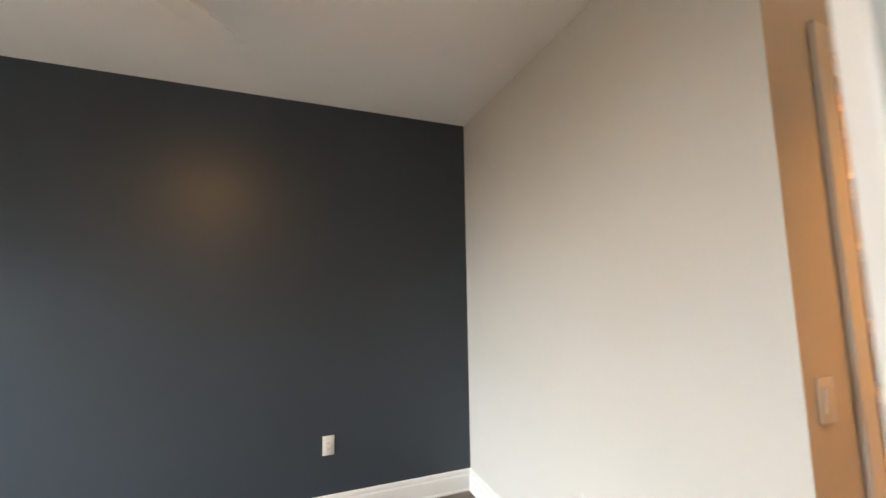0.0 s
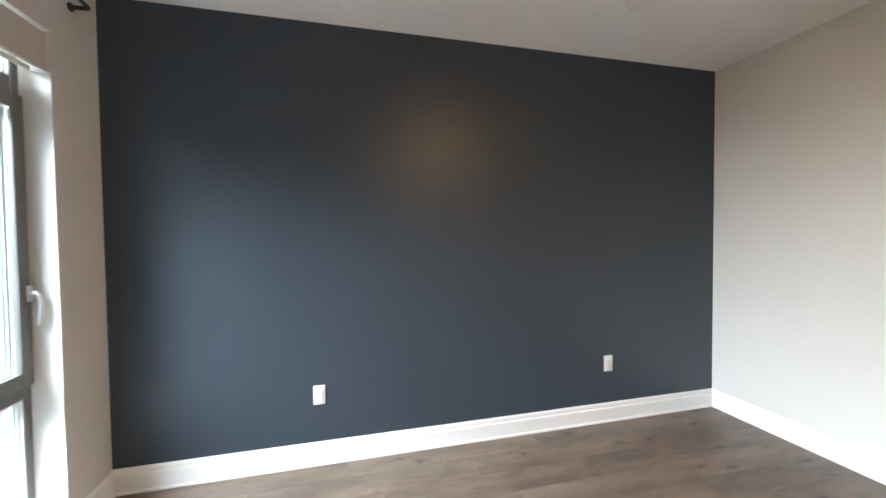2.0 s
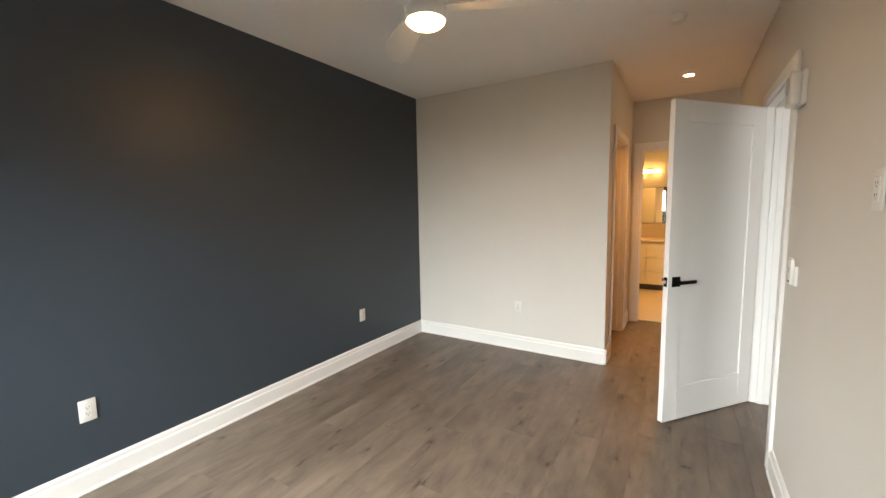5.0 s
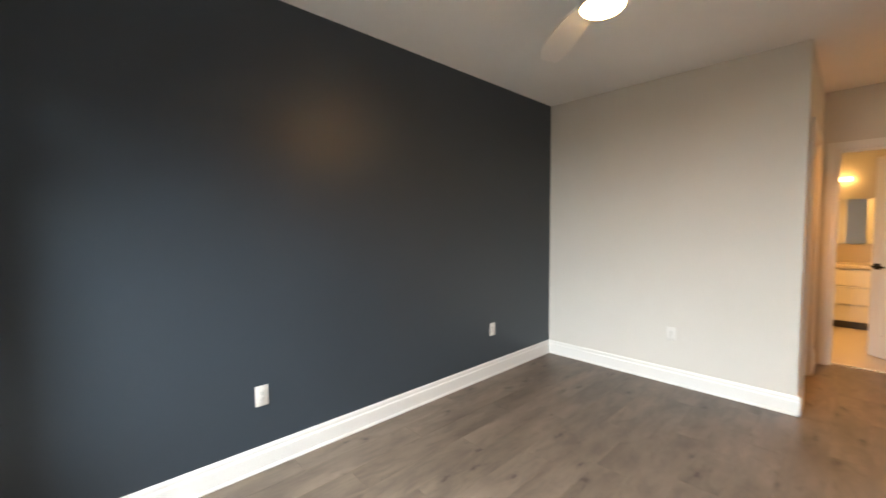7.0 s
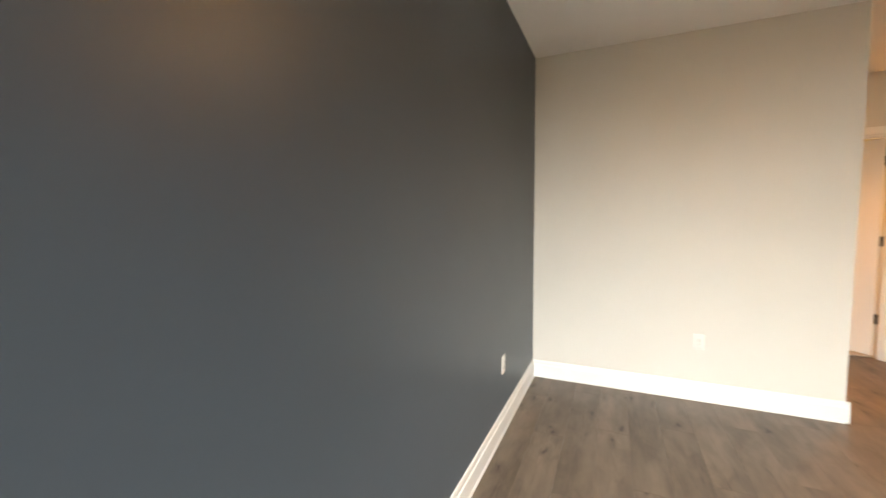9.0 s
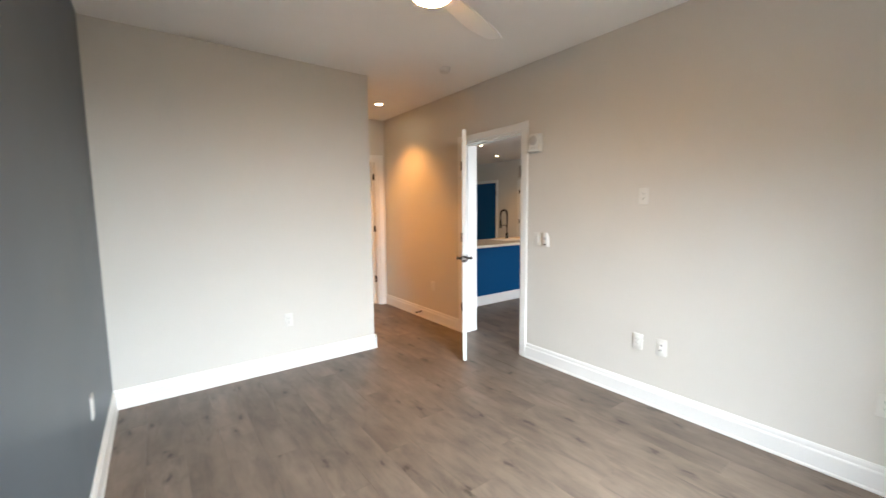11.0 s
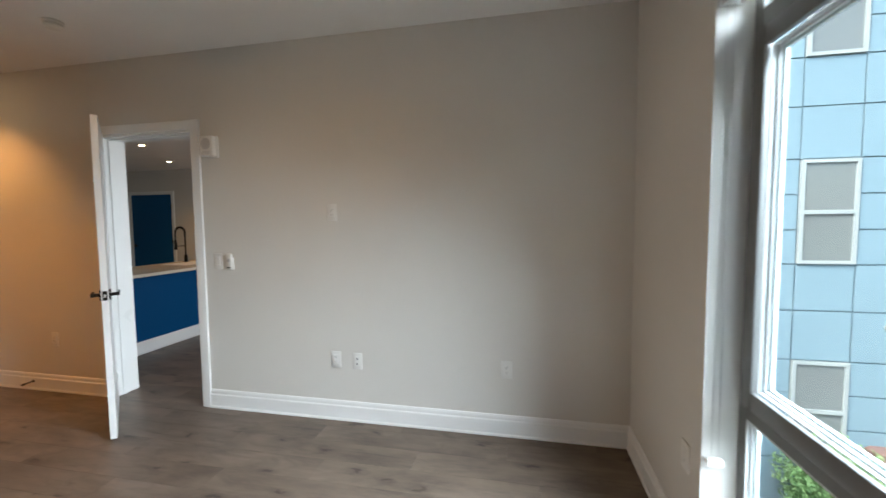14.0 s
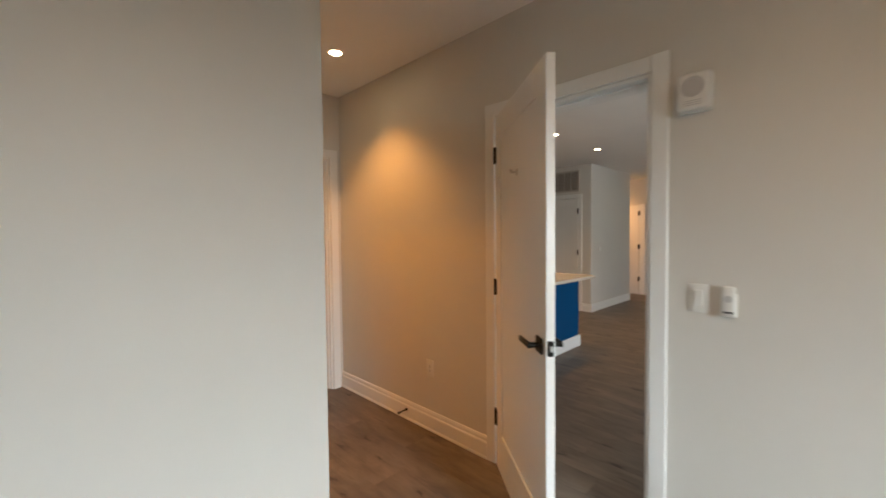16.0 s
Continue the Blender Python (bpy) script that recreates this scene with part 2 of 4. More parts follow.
# ---- mesh helpers ----
def box(bm, x0, x1, y0, y1, z0, z1, bevel=0.0, seg=1):
    """Adds a box, with its edges rounded when bevel is given."""
    made = bmesh.ops.create_cube(bm, size=1.0)["verts"]
    for v in made:
        v.co = Vector(((x0 + x1) / 2 + v.co.x * (x1 - x0), (y0 + y1) / 2 + v.co.y * (y1 - y0), (z0 + z1) / 2 + v.co.z * (z1 - z0)))
    if bevel > 0:
        edges = list({e for v in made for e in v.link_edges})
        bmesh.ops.bevel(bm, geom=edges, offset=bevel, segments=seg, affect="EDGES", profile=0.5)
    return bm


def boxed(*args, **kw):
    return box(bmesh.new(), *args, **kw)


def tube(bm, a, b, r, r2=None, sides=16):
    """Adds a capped cylinder or cone from a to b."""
    a, b = Vector(a), Vector(b)
    d = b - a
    m = Matrix.Translation((a + b) / 2) @ d.to_track_quat("Z", "Y").to_matrix().to_4x4()
    bmesh.ops.create_cone(bm, cap_ends=True, segments=sides, radius1=r, radius2=r if r2 is None else r2, depth=d.length, matrix=m)
    return bm


def tubed(*args, **kw):
    return tube(bmesh.new(), *args, **kw)


def lathe(profile, sides=32):
    """A turned body about z from (radius, height) pairs."""
    bm = bmesh.new()
    rings = []
    for r, z in profile:
        rings.append([bm.verts.new((r * math.cos(2 * math.pi * i / sides), r * math.sin(2 * math.pi * i / sides), z)) for i in range(sides)])
    for p, q in zip(rings, rings[1:]):
        for i in range(sides):
            j = (i + 1) % sides
            bm.faces.new((p[i], p[j], q[j], q[i]))
    bm.faces.new(rings[0][::-1])
    bm.faces.new(rings[-1])
    bmesh.ops.recalc_face_normals(bm, faces=bm.faces)
    return bm


def sweep(points, r, sides=10):
    """A round bar along a line of points."""
    bm = bmesh.new()
    pts = [Vector(p) for p in points]
    rings = []
    for i, p in enumerate(pts):
        d = (pts[min(i + 1, len(pts) - 1)] - pts[max(i - 1, 0)]).normalized()
        side = d.cross(Vector((0.31, 0.17, 0.93))).normalized()
        up = side.cross(d)
        rings.append([bm.verts.new(p + r * (math.cos(2 * math.pi * k / sides) * side + math.sin(2 * math.pi * k / sides) * up)) for k in range(sides)])
    for p, q in zip(rings, rings[1:]):
        for k in range(sides):
            j = (k + 1) % sides
            bm.faces.new((p[k], p[j], q[j], q[k]))
    bm.faces.new(rings[0][::-1])
    bm.faces.new(rings[-1])
    bmesh.ops.recalc_face_normals(bm, faces=bm.faces)
    return bm


def mesh_of(name, bm, material, smooth=False):
    me = bpy.data.meshes.new(name)
    bm.to_mesh(me)
    bm.free()
    me.materials.append(material)
    if smooth:
        for p in me.polygons:
            p.use_smooth = True
        me.set_sharp_from_angle(angle=radians(35))
    return me


def part(name, bm, material, parent, label="", smooth=False):
    """One mesh object under a thing or under a part."""
    ob = new(name, mesh_of(name, bm, material, smooth))
    ob.parent = parent
    return tagged(ob, label) if label else ob


def thing(name, m, label, category, group="", kind=""):
    ob = new(name)
    ob.empty_display_size = 0.05
    ob.matrix_world = m
    return tagged(ob, label, category, group, kind)


def structure(name, bm, material, label, category, smooth=False):
    return tagged(new(name, mesh_of(name, bm, material, smooth)), label, category, "", "structure")


# ---- the plan ----
H = 2.62           # ceiling
X1 = 3.005         # wall with the bedroom door
X2 = 3.185         # its kitchen side
Y0 = -4.03         # window wall
YE = 1.575         # end of the passage
DOOR_H = 2.065
DOOR_A, DOOR_B = -1.02, -0.185      # bedroom door opening
WIN = ((0.345, 0.915), (1.152, 2.068))  # window openings
WZ0, WZ1 = 0.20, 2.26

# ---- walls ----
structure("wall_accent", boxed(-0.12, 0, Y0, 0, 0, H), M_NAVY, "dark navy painted accent wall with a satin sheen", "wall")
bm = bmesh.new()
box(bm, -0.12, 2.0, 0, 0.12, 0, H)
structure("wall_stub", bm, M_WALL, "plain greige painted wall beside the passage", "wall")
bm = bmesh.new()
CL_A, CL_B = 0.285, 1.09
box(bm, 1.88, 2.0, 0.12, CL_A, 0, H)
box(bm, 1.88, 2.0, CL_B, YE, 0, H)
box(bm, 1.88, 2.0, CL_A, CL_B, DOOR_H, H)
structure("wall_closet", bm, M_WALL, "greige passage wall with the closet opening", "wall")
bm = bmesh.new()
BA_A, BA_B = 2.10, 2.90
box(bm, 1.88, BA_A, YE, YE + 0.12, 0, H)
box(bm, BA_B, X1, YE, YE + 0.12, 0, H)
box(bm, BA_A, BA_B, YE, YE + 0.12, DOOR_H, H)
structure("wall_passage_end", bm, M_WALL, "greige wall with the bathroom doorway", "wall")
bm = bmesh.new()
box(bm, X1, X2, Y0, DOOR_A, 0, H)
box(bm, X1, X2, DOOR_B, 7.2, 0, H)
box(bm, X1, X2, DOOR_A, DOOR_B, DOOR_H, H)
structure("wall_door", bm, M_WALL, "long greige wall with the bedroom doorway", "wall")
bm = bmesh.new()
xs = [-0.12, WIN[0][0], WIN[0][1], WIN[1][0], WIN[1][1], X2]
for i in (0, 2, 4):
    box(bm, xs[i], xs[i + 1], Y0 - 0.16, Y0, 0, H)
for a, b in WIN:
    box(bm, a, b, Y0 - 0.16, Y0, 0, WZ0)
    box(bm, a, b, Y0 - 0.16, Y0, WZ1, H)
structure("wall_window", bm, M_WALL, "greige wall with two tall windows in deep reveals", "wall")

# bathroom and closet shells
bm = bmesh.new()
box(bm, 1.88, 3.005, 4.2, 4.32, 0, H)
box(bm, 1.0, 1.88, 4.2, 4.32, 0, H)
box(bm, 0.88, 1.0, 2.35, 4.32, 0, H)
box(bm, 1.0, 1.88, 2.23, 2.35, 0, H)
structure("wall_bathroom", bm, M_WALL, "warm-lit plain bathroom walls", "wall")
bm = bmesh.new()
box(bm, -0.12, 0, 0.12, 2.11, 0, H)
box(bm, -0.12, 1.88, 2.11, 2.23, 0, H)
box(bm, 1.88, 2.0, YE + 0.12, 2.35, 0, H)
structure("wall_closet_inside", bm, M_WALL, "plain walls of the walk-in closet", "wall")

# kitchen and living room shell, daylit by its own window in the same facade
bm = bmesh.new()
box(bm, 7.85, 7.97, 1.41, 7.2, 0, H)
box(bm, 7.97, 9.70, 1.41, 1.53, 0, H)
box(bm, 9.58, 9.70, 1.53, 3.0, 0, H)
box(bm, 9.70, 10.6, 2.88, 3.0, 0, H)
box(bm, 10.6, 10.72, Y0, 3.0, 0, H)
box(bm, X2, 7.97, 7.2, 7.32, 0, H)
structure("wall_kitchen", bm, M_WALL, "pale painted kitchen and corridor walls", "wall")
bm = bmesh.new()
box(bm, X2, 4.2, Y0 - 0.16, Y0, 0, H)
box(bm, 7.0, 10.72, Y0 - 0.16, Y0, 0, H)
box(bm, 4.2, 7.0, Y0 - 0.16, Y0, 0, WZ0)
box(bm, 4.2, 7.0, Y0 - 0.16, Y0, 2.42, H)
structure("wall_living", bm, M_WALL, "plain living room wall with a wide window opening", "wall")

structure("ceiling", boxed(-0.12, 10.72, Y0 - 0.16, 7.32, H, H + 0.15), M_CEIL, "flat off-white painted ceiling", "ceiling")
floor = structure("floor", boxed(-0.12, 10.72, Y0 - 0.16, 7.32, -0.15, -0.008), M_SUBFLOOR, "grey-brown oak vinyl plank floor", "floor")

# ---- baseboards, casings ----
PROFILE = ((0, 0), (0.021, 0), (0.021, 0.010), (0.016, 0.017), (0.016, 0.098), (0.0135, 0.104), (0.0105, 0.107), (0.0105, 0.126), (0.006, 0.138), (0, 0.138))


def baseboard(a, b, label="white profiled baseboard along the wall"):
    """Runs from a to b with the room on the left-hand side."""
    a, b = Vector((*a, 0)), Vector((*b, 0))
    d = (b - a).normalized()
    side = Vector((-d.y, d.x, 0))
    bm = bmesh.new()
    ends = []
    for p in (a, b):
        ends.append([bm.verts.new(p + side * w + Vector((0, 0, z))) for w, z in PROFILE])
    k = len(PROFILE)
    for i in range(k):
        j = (i + 1) % k
        bm.faces.new((ends[0][i], ends[1][i], ends[1][j], ends[0][j]))
    bm.faces.new(ends[0])
    bm.faces.new(ends[1][::-1])
    bmesh.ops.recalc_face_normals(bm, faces=bm.faces)
    return structure("baseboard", bm, M_TRIM, label, "baseboard")


CAS = 0.072
baseboard((0, 0), (0, Y0))
baseboard((2.021, 0), (0, 0))
baseboard((2.0, CL_A - CAS), (2.0, -0.021))
baseboard((2.0, YE), (2.0, CL_B + CAS))
baseboard((X1, DOOR_B + CAS), (X1, YE))
baseboard((X1, Y0), (X1, DOOR_A - CAS))
baseboard((0, Y0), (X1, Y0), "white profiled baseboard under the windows")
baseboard((X2, 0.55), (X2, DOOR_B + 0.004))
baseboard((X2, DOOR_A), (X2, Y0))
baseboard((9.70, 1.41), (7.85, 1.41))
baseboard((7.85, 1.389), (7.85, 1.56))


def casing(name, axis, face, out, a, b, label):
    """Flat door casing round an opening a..b on the wall plane axis = face; out is the side it stands proud to."""
    root = thing(name, pose(0, 0, 0), label, "door casing", "", "structure")
    t = 0.018 * out
    lo, hi = sorted((face, face + t))
    spans = ((a - CAS, a - 0.004, 0, DOOR_H + CAS), (b + 0.004, b + CAS, 0, DOOR_H + CAS), (a - 0.004, b + 0.004, DOOR_H + 0.002, DOOR_H + CAS - 0.003))
    for u0, u1, z0, z1 in spans:
        if axis == "x":
            part("trim_board", boxed(lo, hi, u0, u1, z0, z1, bevel=0.003), M_TRIM, root)
        else:
            part("trim_board", boxed(u0, u1, lo, hi, z0, z1, bevel=0.003), M_TRIM, root)
    return root


casing("trim_bedroom_door", "x", X1, -1, DOOR_A, DOOR_B, "white flat casing round the bedroom doorway")
casing("trim_closet", "x", 2.0, 1, CL_A, CL_B, "white flat casing round the closet opening")
casing("trim_bathroom_door", "y", YE, -1, BA_A, BA_B, "white flat casing round the bathroom doorway")


def jambs(name, axis, lo, hi, a, b, label, stop):
    """Door lining inside an opening, with the thin stop that the leaf closes on."""
    root = thing(name, pose(0, 0, 0), label, "door frame", "", "structure")
    t = 0.014
    for u0, u1, z0, z1 in ((a, a + t, 0, DOOR_H), (b - t, b, 0, DOOR_H), (a + t, b - t, DOOR_H - t, DOOR_H)):
        if axis == "x":
            part("lining", boxed(lo, hi, u0, u1, z0, z1, bevel=0.0015), M_TRIM, root)
        else:
            part("lining", boxed(u0, u1, lo, hi, z0, z1, bevel=0.0015), M_TRIM, root)
    s0, s1 = stop
    for u0, u1, z0, z1 in ((a + t, a + t + 0.011, 0, DOOR_H - t), (b - t - 0.011, b - t, 0, DOOR_H - t), (a + t + 0.011, b - t - 0.011, DOOR_H - t - 0.011, DOOR_H - t)):
        if axis == "x":
            part("stop", boxed(s0, s1, u0, u1, z0, z1, bevel=0.0015), M_TRIM, root)
        else:
            part("stop", boxed(u0, u1, s0, s1, z0, z1, bevel=0.0015), M_TRIM, root)
    return root


jambs("trim_bedroom_lining", "x", X1 - 0.002, X2 + 0.002, DOOR_A, DOOR_B, "white painted lining of the bedroom doorway", (X1 + 0.045, X1 + 0.08))
jambs("trim_bathroom_lining", "y", YE - 0.002, YE + 0.122, BA_A, BA_B, "white painted lining of the bathroom doorway", (YE + 0.028, YE + 0.063))
lining = jambs("trim_closet_lining", "x", 1.878, 2.002, CL_A, CL_B, "white painted lining of the closet opening", (1.92, 1.955))
part("strike_plate", boxed(1.925, 1.95, CL_B - 0.0165, CL_B - 0.0139, 0.92, 0.98), M_STEEL, lining, "small steel strike plate")


# ---- doors ----
def lever(parent, y_face, sign, x, z, turn=1, mat=None):
    """Square-rose lever on one face of a leaf; y_face is the face, sign its outward side, turn the way the lever points."""
    mat = mat or M_BRONZE
    lo, hi = sorted((y_face, y_face + sign * 0.010))
    h = part("door_handle", boxed(x - 0.032, x + 0.032, lo, hi, z - 0.032, z + 0.032, bevel=0.003), mat, parent, "black square-rose lever handle")
    part("neck", tubed((x, y_face + sign * 0.009, z), (x, y_face + sign * 0.052, z), 0.011), mat, h, smooth=True)
    lo, hi = sorted((y_face + sign * 0.040, y_face + sign * 0.054))
    x0, x1 = sorted((x - turn * 0.012, x + turn * 0.118))
    part("lever", boxed(x0, x1, lo, hi, z - 0.011, z + 0.011, bevel=0.004, seg=2), mat, h, smooth=True)


def shaker_leaf(root, w, h, t=0.036, mat=None, stile=0.115, top=0.125, bottom=0.225):
    """Leaf along +x from the hinge, thickness about y=0, with one recessed panel."""
    mat = mat or M_DOOR
    z0 = 0.010
    bm = bmesh.new()
    box(bm, 0, stile, -t / 2, t / 2, z0, h, bevel=0.002)
    box(bm, w - stile, w, -t / 2, t / 2, z0, h, bevel=0.002)
    box(bm, stile, w - stile, -t / 2, t / 2, h - top, h, bevel=0.002)
    box(bm, stile, w - stile, -t / 2, t / 2, z0, z0 + bottom, bevel=0.002)
    part("leaf_frame", bm, mat, root)
    part("panel", boxed(stile - 0.002, w - stile + 0.002, -t / 2 + 0.008, t / 2 - 0.008, z0 + bottom - 0.002, h - top + 0.002), mat, root)


def hinges(root, x, y, zs=(0.25, 1.05, 1.80)):
    for z in zs:
        hb = part("hinge", tubed((x, y, z - 0.047), (x, y, z + 0.047), 0.0105, sides=14), M_BRONZE, root, "black butt hinge", smooth=True)
        part("hinge_leaf", boxed(x - 0.001, x + 0.030, y - 0.003, y + 0.0015, z - 0.044, z + 0.044), M_BRONZE, hb)


# bedroom door, standing open into the room
LEAF_W = 0.804
hx, hy = 2.988, -0.212
ang = math.degrees(math.atan2(-0.842 - hy, 2.472 - hx))
bed_door = thing("door_1", pose(hx, hy, 0, 0, 0, ang), "white one-panel door standing open into the bedroom", "door", "", "structure")
shaker_leaf(bed_door, LEAF_W, 2.048)
for s in (1, -1):
    lever(bed_door, s * 0.018, s, LEAF_W - 0.062, 0.935, -1)
part("latch_plate", boxed(LEAF_W - 0.001, LEAF_W + 0.0015, -0.0125, 0.0125, 0.905, 0.965), M_BRONZE, bed_door, "black latch plate")
part("latch_bolt", boxed(LEAF_W + 0.001, LEAF_W + 0.011, -0.006, 0.006, 0.925, 0.945, bevel=0.002), M_STEEL, bed_door)
hinges(bed_door, -0.006, -0.019, (0.30, 1.07, 1.83))
hook = part("robe_hook", boxed(LEAF_W / 2 - 0.016, LEAF_W / 2 + 0.016, -0.0145, -0.0095, 1.655, 1.687, bevel=0.002), M_STEEL, bed_door, "small steel robe hook")
for s in (-1, 1):
    part("prong", sweep([(LEAF_W / 2 + s * 0.008, -0.014, 1.672), (LEAF_W / 2 + s * 0.010, -0.034, 1.668), (LEAF_W / 2 + s * 0.013, -0.042, 1.682)], 0.004), M_STEEL, hook, smooth=True)

# bathroom door, open inwards
ang2 = math.degrees(math.atan2(2.365 - 1.712, 2.325 - 2.884))
bath_door = thing("door_2", pose(2.884, 1.712, 0, 0, 0, ang2), "white one-panel bathroom door standing half open", "door", "", "structure")
shaker_leaf(bath_door, 0.77, 2.048)
for s in (1, -1):
    lever(bath_door, s * 0.018, s, 0.77 - 0.062, 0.935, -1)
hinge_set = thing("trim_bathroom_hinges", pose(0, 0, 0), "three black hinge plates on the bathroom door jamb", "hinge", "", "structure")
for z in (0.366, 1.10, 1.842):
    part("hinge_plate", boxed(2.876, 2.8865, 1.650, 1.690, z - 0.045, z + 0.045), M_BRONZE, hinge_set)
    part("knuckle", tubed((2.882, 1.692, z - 0.046), (2.882, 1.692, z + 0.046), 0.0085, sides=12), M_BRONZE, hinge_set, smooth=True)
# ---- windows ----
YF = Y0 - 0.115    # inner face of the window frame


def window(name, x0, x1, handle_low, label, inset=0.012, stile=0.062):
    root = thing(name, pose(0, 0, 0), label, "window", "windows in the bedroom", "structure")
    d0, d1 = YF - 0.036, YF
    bm = bmesh.new()
    f = 0.045
    box(bm, x0, x0 + f, d0, d1, WZ0, WZ1, bevel=0.003)
    box(bm, x1 - f, x1, d0, d1, WZ0, WZ1, bevel=0.003)
    for z0, z1 in ((WZ0, WZ0 + 0.05), (0.688, 0.758), (1.955, 2.045), (WZ1 - 0.05, WZ1)):
        box(bm, x0 + f, x1 - f, d0, d1, z0, z1, bevel=0.003)
    part("window_frame", bm, M_FRAME, root, "grey metal window frame")
    # opening sash, proud of the frame
    s = bmesh.new()
    a, b, c, e = x0 + inset, x1 - 0.040, 0.742, 1.972
    w = 0.062
    for q in ((a, a + stile, c, e), (b - w, b, c, e), (a + stile, b - w, c, c + w), (a + stile, b - w, e - w, e)):
        box(s, q[0], q[1], d1 + 0.002, d1 + 0.020, q[2], q[3], bevel=0.004, seg=2)
    sash = part("sash", s, M_FRAME, root, "grey metal opening sash", smooth=True)
    # stepped pale beads behind each pane
    for k, (u0, u1, z0, z1) in enumerate(((a + stile, b - w, c + w, e - w), (x0 + f, x1 - f, WZ0 + 0.05, 0.688), (x0 + f, x1 - f, 2.045, WZ1 - 0.05))):
        owner = sash if k == 0 else root
        bead = bmesh.new()
        for step, (yy0, yy1) in enumerate(((d0 + 0.021, d1 - 0.002), (d0 + 0.009, d0 + 0.021), (d0 - 0.002, d0 + 0.009))):
            g = 0.005 + 0.007 * step
            box(bead, u0, u0 + g, yy0, yy1, z0, z1)
            box(bead, u1 - g, u1, yy0, yy1, z0, z1)
            box(bead, u0 + g, u1 - g, yy0, yy1, z0, z0 + g)
            box(bead, u0 + g, u1 - g, yy0, yy1, z1 - g, z1)
        part("glazing_bead", bead, M_BEAD, owner, "pale stepped glazing bead")
        pane = part("pane", boxed(u0 + 0.006, u1 - 0.006, d0 + 0.010, d0 + 0.015, z0 + 0.006, z1 - 0.006), M_GLASS, owner, "clear window pane")
        pane.visible_shadow = False
    # curved lever handle on the sash stile
    hxx = a + stile / 2 - 0.014
    hd = part("handle", boxed(hxx - 0.014, hxx + 0.014, d1 + 0.020, d1 + 0.032, handle_low - 0.035, handle_low + 0.035, bevel=0.004, seg=2), M_HANDLE, sash, "curved brushed metal window handle", smooth=True)
    part("grip", sweep([(hxx, d1 + 0.030, handle_low), (hxx, d1 + 0.046, handle_low + 0.003), (hxx, d1 + 0.056, handle_low - 0.008), (hxx, d1 + 0.063, handle_low - 0.035), (hxx, d1 + 0.064, handle_low - 0.072), (hxx, d1 + 0.058, handle_low - 0.110), (hxx, d1 + 0.050, handle_low - 0.132)], 0.0085), M_HANDLE, hd, smooth=True)
    # sill board lining the bottom of the reveal
    part("window_sill", boxed(x0, x1, YF, Y0 + 0.002, WZ0, WZ0 + 0.006, bevel=0.002), M_TRIM, root, "white sill")
    # exterior sill
    part("outer_sill", boxed(x0, x1, Y0 - 0.20, d0 - 0.004, WZ0 + 0.001, WZ0 + 0.02), M_FRAME, root)
    return root


window("window_1", WIN[0][0], WIN[0][1], 1.135, "tall narrow grey-framed window beside the accent wall")
window("window_2", WIN[1][0], WIN[1][1], 1.135, "tall grey-framed window overlooking a blue building", 0.038, 0.085)


def roller_blind(x0, x1, chain):
    """Rolled-up shade in the head of a reveal."""
    yc, zc = Y0 - 0.042, 2.125
    root = thing("roller_blind", pose(x0, yc, zc), "beige roller blind fully rolled up in the window head", "blind", "roller blinds")
    w = x1 - x0
    part("fascia", boxed(0.012, w - 0.012, 0.028, 0.036, -0.040, 0.122, bevel=0.003), M_BLIND, root, "beige fabric-covered fascia")
    part("roll", tubed((0.016, 0, 0), (w - 0.016, 0, 0), 0.026, sides=20), M_BLIND, root, "rolled beige fabric", smooth=True)
    part("hem_bar", boxed(0.02, w - 0.02, -0.030, -0.018, -0.045, -0.022, bevel=0.003), M_BLIND, root)
    for u in (0.001, w - 0.011):
        part("bracket", boxed(u, u + 0.010, -0.034, 0.034, -0.041, 0.122, bevel=0.002), M_PLASTIC, root, "white end bracket")
    if chain:
        cx = w - 0.020
        for k, yy in enumerate((-0.004, 0.018)):
            bm = bmesh.new()
            z = -0.03
            while z > -1.60:
                bmesh.ops.create_icosphere(bm, subdivisions=1, radius=0.0025, matrix=Matrix.Translation((cx, yy, z)))
                z -= 0.0062
            tagged(part("bead_chain", bm, M_STEEL, root, "grey metal beaded pull chain", smooth=True), kind="stuff")
        hold = part("chain_holder", boxed(cx - 0.006, cx + 0.019, -0.022, 0.034, -1.634, -1.606, bevel=0.005, seg=2), M_PLASTIC, root, "clear-white chain tensioner", smooth=True)
        part("screw", tubed((cx - 0.006, 0.012, -1.620), (cx - 0.009, 0.012, -1.620), 0.004, sides=10), M_STEEL, hold)
    return root


roller_blind(*WIN[0], False)
roller_blind(*WIN[1], True)


# black wrap-around curtain rod above both windows
rod = thing("curtain_rod", pose(0, Y0, 2.445), "black wrap-around metal curtain rod above the windows", "curtain rod")
RX0, RX1, RD = 0.205, 2.20, 0.08
bend = [radians(15 * k) for k in range(7)]
line = [(RX0, 0.004, 0)] + [(RX0 + 0.018 - 0.018 * math.cos(a), RD - 0.018 + 0.018 * math.sin(a), 0) for a in bend]
line += [(RX1 - 0.018 + 0.018 * math.sin(a), RD - 0.018 + 0.018 * math.cos(a), 0) for a in bend] + [(RX1, 0.004, 0)]
part("pole", sweep(line, 0.0095, 12), M_BLACK, rod, "black bent steel pole", smooth=True)
for x in (RX0, RX1):
    part("wall_flange", tubed((x, 0, 0), (x, 0.008, 0), 0.020, sides=18), M_BLACK, rod, "round black wall flange", smooth=True)
